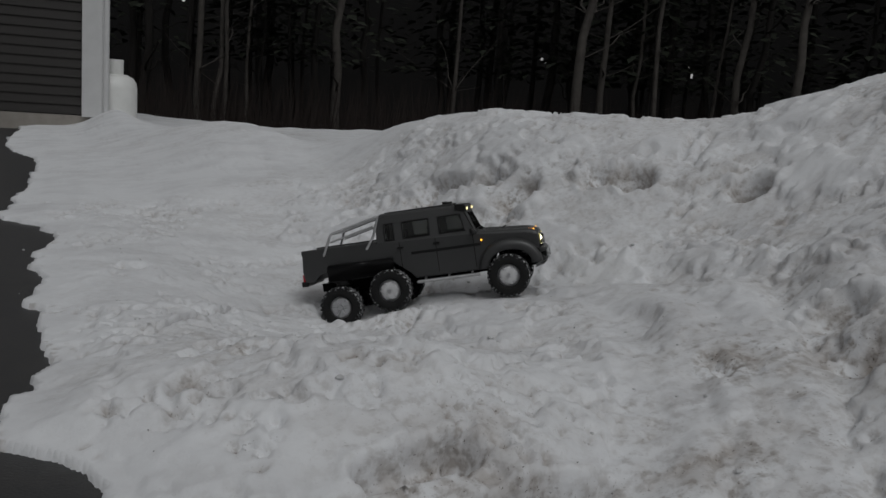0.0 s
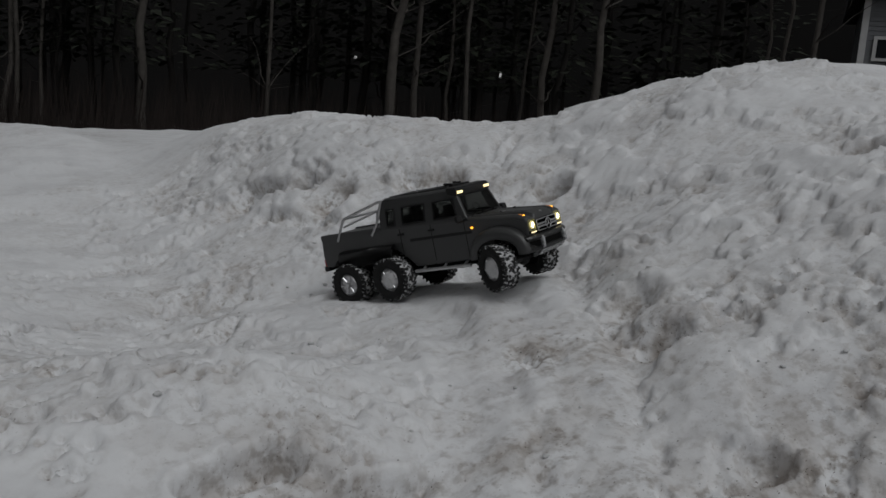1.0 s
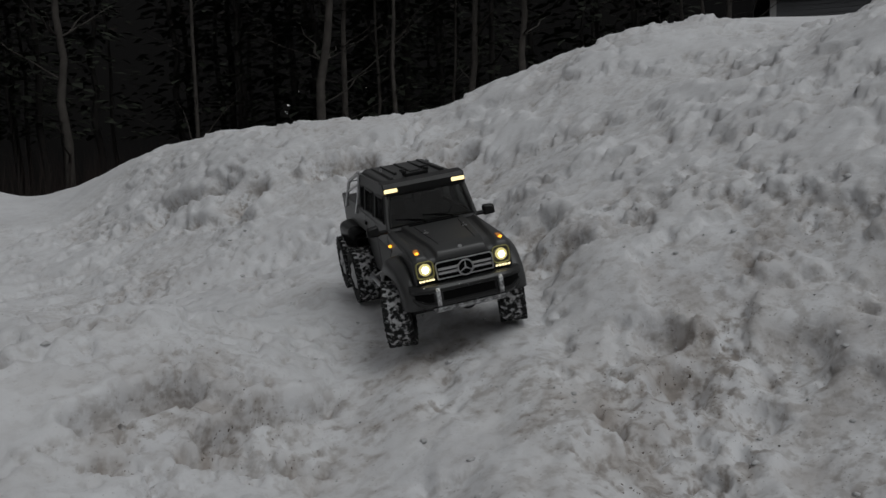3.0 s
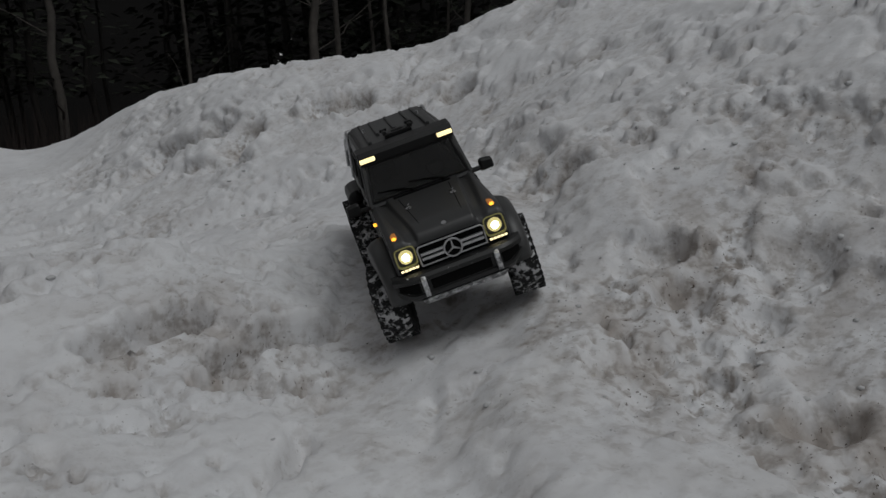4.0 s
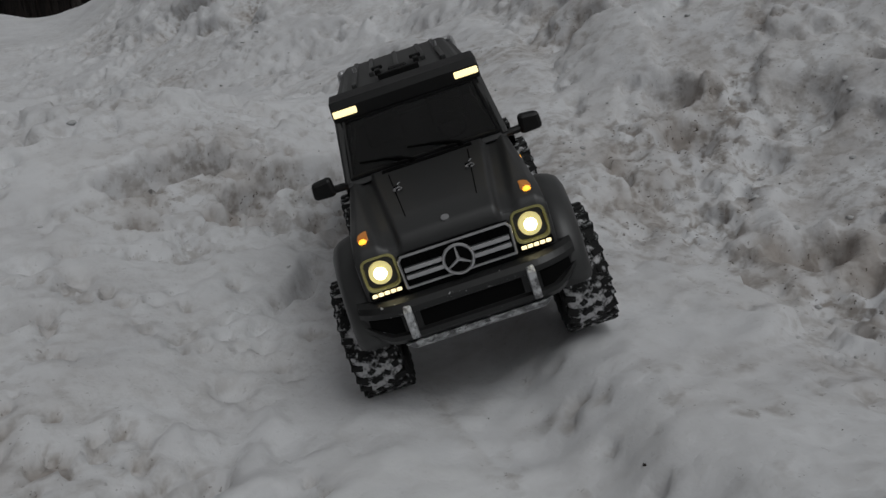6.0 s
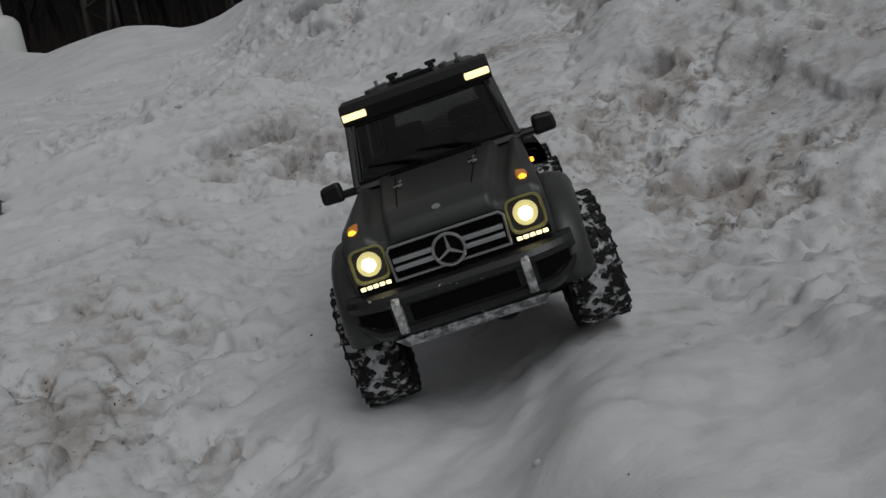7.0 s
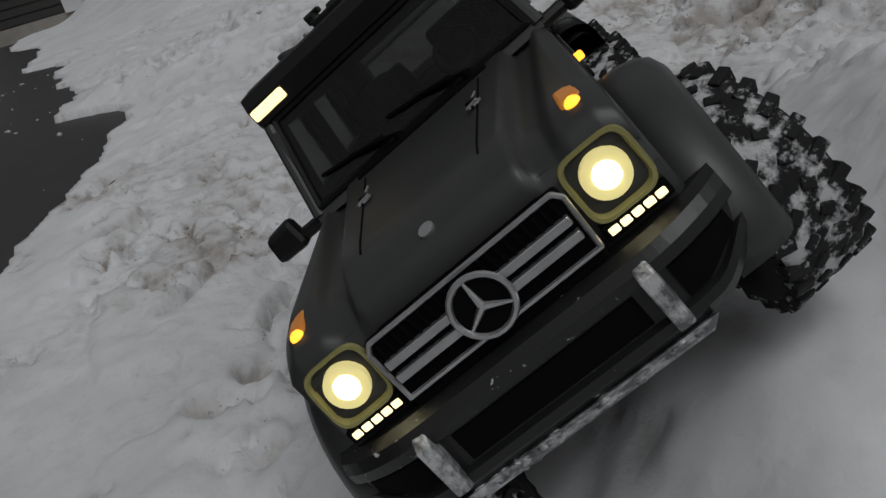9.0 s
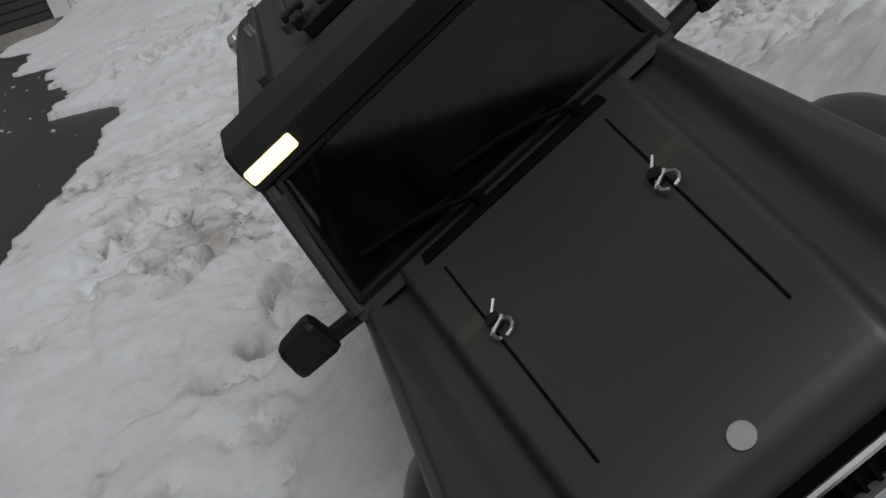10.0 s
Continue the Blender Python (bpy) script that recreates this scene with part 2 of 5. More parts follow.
# ---- land ----
def lattice(ix, iy, seed):
    h = np.sin(ix * 127.1 + iy * 311.7 + seed * 74.7) * 43758.5453
    return h - np.floor(h)


def value_noise(x, y, scale, seed):
    x, y = x * scale, y * scale
    ix, iy = np.floor(x), np.floor(y)
    fx, fy = x - ix, y - iy
    fx, fy = fx * fx * fx * (fx * (fx * 6 - 15) + 10), fy * fy * fy * (fy * (fy * 6 - 15) + 10)
    a, b = lattice(ix, iy, seed), lattice(ix + 1, iy, seed)
    c, d = lattice(ix, iy + 1, seed), lattice(ix + 1, iy + 1, seed)
    return (a + (b - a) * fx) * (1 - fy) + (c + (d - c) * fx) * fy - 0.5


def glide(knots, values, q):
    """A smooth curve through values at knots; values may hold a row for each query."""
    knots = np.array(knots)
    slope = np.gradient(values, knots, axis=0)
    q = np.clip(q, knots[0], knots[-1])
    k = np.clip(np.searchsorted(knots, q) - 1, 0, len(knots) - 2)
    w = knots[k + 1] - knots[k]
    t = (q - knots[k]) / w
    i = np.arange(len(q))
    pick = (lambda a, j: a[j]) if values.ndim == 1 else (lambda a, j: a[j, i])
    return (pick(values, k) * (1 + 2 * t) * (1 - t) ** 2 + pick(slope, k) * w * t * (1 - t) ** 2
            + pick(values, k + 1) * t * t * (3 - 2 * t) + pick(slope, k + 1) * w * t * t * (t - 1))


# snow height: a flat by the drive, a bank that rises on the far side and towards +x
ROW_Y = (-1.6, -0.5, 0.0, 0.45, 0.9, 1.4, 2.0, 2.9, 4.2, 6.0, 9.0)
ROW_X = (-0.8, -0.2, 0.2, 0.55, 0.9, 1.25, 1.7, 2.5, 4.5)
HEIGHTS = np.array((
    (-0.82, -0.80, -0.77, -0.68, -0.59, -0.49, -0.37, -0.15, 0.09),
    (-0.81, -0.81, -0.53, -0.48, -0.48, -0.39, -0.25, -0.03, 0.23),
    (-0.79, -0.73, -0.68, -0.61, -0.64, -0.44, -0.22, 0.02, 0.28),
    (-0.75, -0.71, -0.70, -0.63, -0.61, -0.51, -0.21, 0.11, 0.35),
    (-0.72, -0.68, -0.65, -0.62, -0.56, -0.43, -0.23, 0.18, 0.39),
    (-0.69, -0.61, -0.50, -0.44, -0.51, -0.46, -0.24, 0.09, 0.40),
    (-0.66, -0.60, -0.56, -0.61, -0.55, -0.49, -0.33, 0.16, 0.29),
    (-0.66, -0.61, -0.58, -0.59, -0.59, -0.44, -0.11, 0.00, 0.38),
    (-0.68, -0.61, -0.55, -0.50, -0.45, -0.40, -0.12, -0.10, -0.20),
    (-0.65, -0.58, -0.52, -0.45, -0.33, -0.27, -0.45, -0.27, -0.14),
    (-0.56, -0.55, -0.49, -0.34, -0.50, -0.53, -0.55, -0.60, -0.55),
))
# foot holes and wide pits: x, y, radius, depth
FOOT_HOLES = (
    (0.35, 1.31, 0.022, 0.025), (0.34, 1.35, 0.012, 0.015), (0.40, 1.31, 0.024, 0.015), (0.48, 1.31, 0.014, 0.015), (0.58, 1.25, 0.012, 0.015),
    (0.96, 1.50, 0.021, 0.030), (0.30, 0.96, 0.022, 0.020), (0.28, 0.88, 0.019, 0.020), (0.24, 0.94, 0.024, 0.020), (0.33, 0.58, 0.020, 0.015),
    (0.25, 0.37, 0.022, 0.025), (0.13, 0.40, 0.026, 0.030), (0.05, 0.57, 0.022, 0.015), (0.97, 0.64, 0.016, 0.025), (0.84, 0.52, 0.014, 0.030),
    (0.98, 0.68, 0.011, 0.020), (0.97, 0.50, 0.013, 0.020), (0.97, 0.47, 0.012, 0.020), (1.03, 0.78, 0.012, 0.015), (0.48, 1.29, 0.012, 0.012),
    (1.04, 4.81, 0.025, 0.020),
)
PITS = (
    (1.76, 2.42, 0.058, 0.060), (1.95, 2.09, 0.051, 0.050), (1.19, 1.27, 0.050, 0.030), (1.47, 2.97, 0.052, 0.050), (1.47, 2.72, 0.072, 0.050),
    (1.33, 3.18, 0.090, 0.040), (1.94, 2.08, 0.052, 0.050), (1.69, 2.52, 0.051, 0.040), (2.27, 1.27, 0.071, 0.050), (1.19, 1.10, 0.026, 0.030),
    (1.19, 1.25, 0.041, 0.030), (1.37, 1.12, 0.046, 0.030), (0.82, 1.23, 0.016, 0.030), (1.75, 2.45, 0.060, 0.040), (1.20, 0.73, 0.034, 0.040),
    (1.12, 0.64, 0.040, 0.035), (1.48, 1.28, 0.052, 0.030), (1.25, 0.53, 0.054, 0.035), (0.96, 0.33, 0.034, 0.030), (1.13, 0.52, 0.033, 0.020),
)
EDGE_Y = (-2.0, -0.4, 0.30, 0.53, 0.70, 0.80, 0.93, 1.13, 1.27, 1.34, 1.41, 1.51, 1.65, 1.80, 2.00, 2.18, 2.32, 2.51, 2.66, 3.00, 3.20, 3.48, 3.63, 3.93, 4.60, 5.25, 6.00, 6.45, 9.20, 13.0)
EDGE_X = (-0.75, -0.45, -0.27, -0.20, -0.125, -0.07, -0.02, 0.045, 0.047, 0.0, -0.085, -0.077, -0.054, -0.012, -0.041, -0.029, -0.056, -0.033, -0.056, -0.039, 0.0, -0.07, -0.18, -0.165, -0.13, -0.11, -0.11, -0.23, -0.3, -0.5)


def drive_z(y):
    """The drive lies level by the house and falls gently towards the near end."""
    return -0.562 - 0.10 * 0.15 * np.logaddexp(0, (1.2 - y) / 0.15)


def rut_marks():
    """Where the tyres press: points of the wheels' lower side along the way."""
    marks = []
    for (t0, m0), (t1, m1) in zip(TRUCK_ROWS, TRUCK_ROWS[1:]):
        steps = max(1, int((m1.translation - m0.translation).length / 0.05))
        for k in range(steps):
            m = m0.lerp(m1, k / steps)
            for x in AXLES:
                for y in (-HALF_TRACK, HALF_TRACK):
                    marks.append(m @ Vector((x, y, HUB_Z - WHEEL_RADIUS + 0.003 - droop(t0 + (t1 - t0) * k / steps, x))))
    for x in AXLES:
        for y in (-HALF_TRACK, HALF_TRACK):
            marks.append(TRUCK_ROWS[-1][1] @ Vector((x, y, HUB_Z - WHEEL_RADIUS + 0.003)))
    return marks


# long hollows left by wheels and shovels: from x, y to x, y, half width, depth
TRENCHES = (
    (0.56, 1.03, 0.78, 1.06, 0.023, 0.050), (0.51, 1.00, 0.67, 0.91, 0.014, 0.030), (0.41, 1.12, 0.57, 1.15, 0.024, 0.050),
    (1.31, 2.93, 1.40, 2.60, 0.029, 0.030), (0.22, 0.80, 0.14, 0.77, 0.014, 0.035), (0.14, 0.77, 0.02, 0.73, 0.014, 0.030),
    (-0.03, 0.72, -0.10, 0.63, 0.024, 0.040), (0.17, 1.43, 0.25, 1.40, 0.013, 0.025), (-0.10, 0.93, -0.04, 0.94, 0.015, 0.020),
    (2.12, 2.50, 1.94, 2.36, 0.010, 0.020), (2.10, 2.56, 1.93, 2.41, 0.010, 0.020), (0.62, 0.47, 0.66, 0.45, 0.007, 0.020),
    (0.61, 1.04, 0.58, 1.16, 0.020, 0.020), (1.37, 3.24, 1.49, 2.87, 0.036, 0.030),
    (0.68, 0.80, 0.50, 0.60, 0.012, 0.014), (0.72, 0.75, 0.52, 0.53, 0.012, 0.014), (0.46, 0.44, 0.41, 0.29, 0.014, 0.022), (0.56, 0.80, 0.44, 0.71, 0.010, 0.012),
)
FURROWS = (
    (0.21, 1.42, 0.26, 1.42, 0.009, 0.020), (0.38, 1.51, 0.88, 2.10, 0.018, 0.020), (0.53, 2.25, 0.75, 2.12, 0.015, 0.015),
    (0.10, 1.74, 0.44, 2.28, 0.013, 0.020), (0.16, 1.47, 0.27, 1.46, 0.008, 0.015), (0.03, 0.19, -0.04, 0.11, 0.012, 0.030),
    (0.04, 0.02, 0.10, 0.10, 0.010, 0.020), (0.52, 0.59, 0.68, 0.76, 0.006, 0.012), (0.56, 0.82, 0.49, 0.73, 0.009, 0.015),
)


def smooth(t):
    t = np.clip(t, 0, 1)
    return t * t * (3 - 2 * t)


def inside_edge(x, y):
    """Metres from the drive's ragged edge into the snow."""
    wobble = 0.035 * value_noise(y, x * 0, 11.0, 4) + 0.02 * value_noise(y, x * 0, 27.0, 6) + 0.015 * value_noise(x, y, 30.0, 5)
    return x - (glide(EDGE_Y, np.array(EDGE_X), y) + wobble)


def snow_base(x, y):
    across = np.stack([glide(ROW_X, row, x) for row in HEIGHTS])
    z = glide(ROW_Y, across, y)
    inside = inside_edge(x, y)
    base = drive_z(y)
    least = base + 0.02 - 0.11 * smooth((inside - 0.25) / 0.5) - 0.6 * smooth((y - 9.0) / 4.0)
    z = least + 0.03 * np.logaddexp(0, (z - least) / 0.03)
    z = z + (0.035 * value_noise(x, y, 1.7, 11) + 0.03 * value_noise(x, y, 3.7, 12)) * np.clip(inside / 0.4, 0, 1) * (0.22 + 0.5 * smooth((x - 0.3) / 0.6))
    return base + 0.014 + (z - base - 0.014) * smooth(inside / 0.16)


def snow_surface(x, y):
    """The snow's points and how dirty each one is. Lumps and cups stand off the slope, dirt gathers in the cups."""
    z = snow_base(x, y)
    inside = inside_edge(x, y)
    e = 0.05
    gx = (snow_base(x + e, y) - snow_base(x - e, y)) / (2 * e)
    gy = (snow_base(x, y + e) - snow_base(x, y - e)) / (2 * e)
    steep = np.sqrt(1 + gx * gx + gy * gy)
    nx, ny, nz = -gx / steep, -gy / steep, 1 / steep
    bank = smooth((x - 0.35 - 0.06 * y) / 0.5)
    ahead = np.exp(-((x - 0.36) / 0.30) ** 2 - ((y + 0.48) / 0.34) ** 2)
    broken = 1.25 * np.exp(-((x - 0.08) / 0.22) ** 2 - ((y - 0.35) / 0.55) ** 2) + np.exp(-((x - 0.35) / 0.40) ** 2 - ((y - 1.45) / 0.45) ** 2)
    calm = (1 - 0.85 * ahead) * (1 - smooth((x - 2.9) / 0.45)) * smooth((y + 1.05) / 0.2) * (1 - 0.8 * smooth((y - 3.8) / 0.4))
    pts = [Vector(p) for p in np.stack([x, y, z], 1).tolist()]
    warp = [noise.noise_vector(p * 11.0) * 0.022 for p in pts]
    cups = np.array([noise.voronoi((p + w) * 13.0)[0][0] for p, w in zip(pts, warp)])
    small = np.array([noise.voronoi((p - w) * 34.0)[0][0] for p, w in zip(pts, warp)])
    swell = np.array([noise.fractal(p * 5.5, 1.2, 2.1, 3) for p in pts])
    grain = np.array([noise.fractal(p * 42.0, 0.9, 2.1, 3) for p in pts])
    lumps = np.array([noise.noise(p * 24.0) for p in pts])
    # pits come in clusters; between them the snow is smooth
    where = smooth((np.array([noise.fractal(p * 4.2, 0.9, 2.0, 3) for p in pts]) - 0.11 + 0.17 * bank + 0.20 * broken) / 0.14)
    edge = np.clip(inside / 0.14, 0, 1)
    cup = smooth((0.36 + 0.25 * swell - cups) / 0.22)
    hole = smooth((0.40 + 0.25 * lumps - small) / 0.18)
    pit = np.clip(np.maximum(cup * 0.8, hole) * where, 0, 1)
    lift = edge * calm * ((0.004 + 0.004 * bank) * swell - where * ((0.017 - 0.006 * bank) * cup + (0.018 - 0.008 * bank) * hole) + where * (0.007 - 0.003 * bank) * np.clip(lumps, 0, 1) + (0.001 + 0.002 * where) * lumps)
    plates = np.array([noise.fractal(p * 4.6 + Vector((3.1, 0, 7.7)), 0.8, 2.2, 4) for p in pts])
    flakes = np.array([noise.fractal(p * 17.0 + Vector((9.3, 4.2, 0)), 0.8, 2.2, 3) for p in pts])
    plate, flake = smooth((plates - 0.02) / 0.13), smooth((flakes - 0.05) / 0.16)
    rough = (0.30 + 0.55 * np.clip(bank + broken, 0, 1)) * calm * edge
    lift = lift + rough * (0.021 * (plate - 0.5) + 0.0045 * (flake - 0.5))
    lift = lift + np.clip(inside / 0.03, 0, 1) * (0.0004 + 0.0018 * where) * calm * grain
    deep = np.zeros_like(x)
    for hx, hy, r, depth in FOOT_HOLES + PITS:
        d2 = ((x - hx) ** 2 + (y - hy) ** 2) / (r * r)
        deep = deep + depth * np.exp(-d2 * d2) - 0.10 * depth * np.exp(-(np.sqrt(d2) - 1.5) ** 2 * 5)
    for x0, y0, x1, y1, r, depth in TRENCHES + FURROWS:
        length = (x1 - x0) ** 2 + (y1 - y0) ** 2
        t = np.clip(((x - x0) * (x1 - x0) + (y - y0) * (y1 - y0)) / length, 0, 1)
        away = np.sqrt((x - x0 - t * (x1 - x0)) ** 2 + (y - y0 - t * (y1 - y0)) ** 2) + 0.012 * swell
        d2 = (away / r) ** 2
        deep = deep + depth * np.exp(-d2 * d2) - 0.12 * depth * np.exp(-(away / r - 1.6) ** 2 * 4)
    lift = lift - 1.15 * deep * np.clip(inside / 0.15, 0, 1)
    px, py, z = x + nx * lift, y + ny * lift, z + nz * lift
    # the tyres' ruts
    weight, pulled, nearest = np.zeros_like(x), np.zeros_like(x), np.full_like(x, 1.0)
    for p in rut_marks():
        close = (np.abs(x - p.x) < 0.34) & (np.abs(y - p.y) < 0.34)
        d2 = (x[close] - p.x) ** 2 + (y[close] - p.y) ** 2
        w = 6.0 * np.exp(-d2 / (2 * 0.034 ** 2)) + 0.40 * np.exp(-d2 / (2 * 0.10 ** 2)) + 0.01 * np.exp(-d2 / (2 * 0.2 ** 2))
        weight[close] += w
        pulled[close] += w * p.z
        nearest[close] = np.minimum(nearest[close], np.sqrt(d2))
    pull = smooth(1 - (nearest - 0.03) / 0.15)
    press = smooth(1 - (nearest - 0.028) / 0.05)
    rut = pulled / np.maximum(weight, 1e-9) + nz * lift * (1 - press) + (0.004 * lumps + 0.003 * grain) * press
    z = np.where(pull > 0, z * (1 - pull) + rut * pull, z)
    z = np.where(inside < 0, drive_z(y) - 0.10 * np.clip(-inside / 0.03, 0, 1), z)
    px, py = np.where(inside < 0, x, px), np.where(inside < 0, y, py)
    stain = dirt(x, y)
    stain = np.clip(stain * (0.35 + 0.65 * np.maximum(pit, where * 0.6)) * 0.95 + pit * (0.42 - 0.06 * bank + 0.40 * np.clip(broken, 0, 1)) * calm + 15.0 * np.clip(deep, 0, 0.05) * (0.6 + 0.4 * where) + 0.16 * rough * (1 - plate) + 0.10 * rough * (1 - flake), 0, 1)
    return np.stack([px, py, z], 1), stain


# sandy, dirty places in the snow: x, y, radius, strength
DIRTY = (
    (0.50, 1.14, 0.123, 0.90), (1.19, 1.25, 0.092, 0.60), (1.04, 1.21, 0.085, 0.60), (1.37, 1.12, 0.095, 0.60), (0.37, 1.32, 0.055, 0.60),
    (0.33, 1.79, 0.144, 0.50), (1.08, 0.63, 0.080, 0.80), (1.26, 0.55, 0.136, 0.80), (1.48, 1.28, 0.105, 0.50), (0.96, 0.32, 0.073, 0.80),
    (0.47, 1.13, 0.116, 0.90), (0.65, 1.03, 0.092, 0.50), (0.94, 0.48, 0.077, 0.50), (-0.06, 0.67, 0.088, 0.80), (0.02, 0.22, 0.069, 0.70),
    (0.47, 1.17, 0.120, 0.80), (1.20, 0.62, 0.127, 0.50), (1.11, 0.33, 0.121, 0.60), (0.97, 0.26, 0.073, 0.60), (0.43, -0.31, 0.049, 0.50),
    (0.19, 1.63, 0.170, 0.50), (1.16, 1.28, 0.135, 0.60), (0.60, 1.12, 0.099, 0.80), (1.40, 1.09, 0.096, 0.40),
)


def dirt(x, y):
    """How dirty the snow is, 0 to 1."""
    amount = np.zeros_like(x)
    for px, py, r, s in DIRTY:
        amount = np.maximum(amount, s * np.exp(-((x - px) ** 2 + (y - py) ** 2) / (r * r)))
    broad = np.clip(value_noise(x, y, 1.3, 21) + value_noise(x, y, 3.1, 22) + value_noise(x, y, 7.0, 23) * 0.7 + 0.12, 0, 1)
    sandy = 0.85 * np.exp(-((x - 1.12) / 0.36) ** 2 - ((y - 0.42) / 0.52) ** 2) + 0.30 * np.exp(-((x - 0.05) / 0.16) ** 2 - ((y - 0.25) / 0.4) ** 2)
    side = 0.25 + 0.75 / (1 + np.exp(-(x - 0.5) / 0.25))
    clean = 1 - 0.8 * np.exp(-((x - 0.42) / 0.3) ** 2 - ((y + 0.45) / 0.3) ** 2)
    ragged = 0.55 + 0.9 * np.clip(value_noise(x, y, 11.0, 24) + 0.5, 0, 1)
    return np.clip((0.8 * amount * ragged + sandy * ragged + 0.40 * broad * side) * clean, 0, 1)


def steps(parts):
    out = []
    for a, b, s in parts:
        out.extend(np.arange(a, b - s * 0.01, s))
    return np.array(out + [parts[-1][1]])


def grid_mesh(name, xs, ys, height=None, surface=None):
    gx, gy = np.meshgrid(xs, ys)
    x, y = gx.ravel(), gy.ravel()
    if surface:
        co, stain = surface(x, y)
    else:
        co, stain = np.stack([x, y, height(x, y)], 1), None
    nx, ny = len(xs), len(ys)
    a = (np.arange(ny - 1)[:, None] * nx + np.arange(nx - 1)[None]).ravel()
    faces = np.stack([a, a + 1, a + nx + 1, a + nx], 1)
    me = bpy.data.meshes.new(name)
    me.vertices.add(len(co))
    me.vertices.foreach_set("co", co.ravel())
    me.loops.add(faces.size)
    me.loops.foreach_set("vertex_index", faces.ravel())
    me.polygons.add(len(faces))
    me.polygons.foreach_set("loop_start", np.arange(len(faces)) * 4)
    me.update(calc_edges=True)
    me.polygons.foreach_set("use_smooth", [True] * len(faces))
    if stain is not None:
        me.attributes.new("dirt", "FLOAT", "POINT").data.foreach_set("value", stain)
    return me


def build_land():
    xs = steps([(-0.9, -0.4, 0.05), (-0.4, 1.7, 0.0078), (1.7, 3.4, 0.015), (3.4, 8.0, 0.15)])
    ys = steps([(-3.0, -1.0, 0.06), (-1.0, 2.2, 0.0078), (2.2, 4.2, 0.016), (4.2, 7.0, 0.05), (7.0, 13.0, 0.15)])
    me = grid_mesh("snow_bank", xs, ys, surface=snow_surface)
    me.materials.append(SNOW)
    tagged(new("snow_bank", me), "ploughed bank of old grey-white snow with ruts and dirt", "snow", kind="structure")

    def flat(x, y):
        return -1.15 - 0.01 * np.maximum(y - 12, 0)
    ground = grid_mesh("ground", steps([(-300, -30, 30), (-30, 60, 2.0), (60, 300, 30)]), steps([(-300, -20, 20), (-20, 60, 2.0), (60, 300, 30)]), flat)
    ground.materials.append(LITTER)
    tagged(new("ground", ground), "dark wooded ground with brown leaf litter", "ground", kind="structure")

    def tarmac(x, y):
        return drive_z(y) + 0.004 * value_noise(x, y, 3.0, 31) - 0.3 * smooth((inside_edge(x, y) - 0.07) / 0.1)
    drive = grid_mesh("road", steps([(-6.0, -1.0, 0.25), (-1.0, 0.3, 0.025)]), steps([(-4.0, 9.1, 0.05)]), tarmac)
    drive.materials.append(ASPHALT)
    tagged(new("road", drive), "dark wet asphalt driveway beside the snow", "driveway", kind="structure")


build_land()
# ---- the radio-controlled six-wheeled pickup ----
def arch(cx, cz, r, a0, a1, n=9):
    return [(cx + r * math.cos(radians(a0 + (a1 - a0) * k / n)), cz + r * math.sin(radians(a0 + (a1 - a0) * k / n))) for k in range(n + 1)]


def loop_tube(bm, points, r, sides=8):
    for a, b in zip(points, points[1:]):
        rod(bm, a, b, r, sides=sides)
        ball = bmesh.ops.create_icosphere(bm, subdivisions=1, radius=r)["verts"]
        bmesh.ops.translate(bm, vec=b, verts=ball)
    return bm


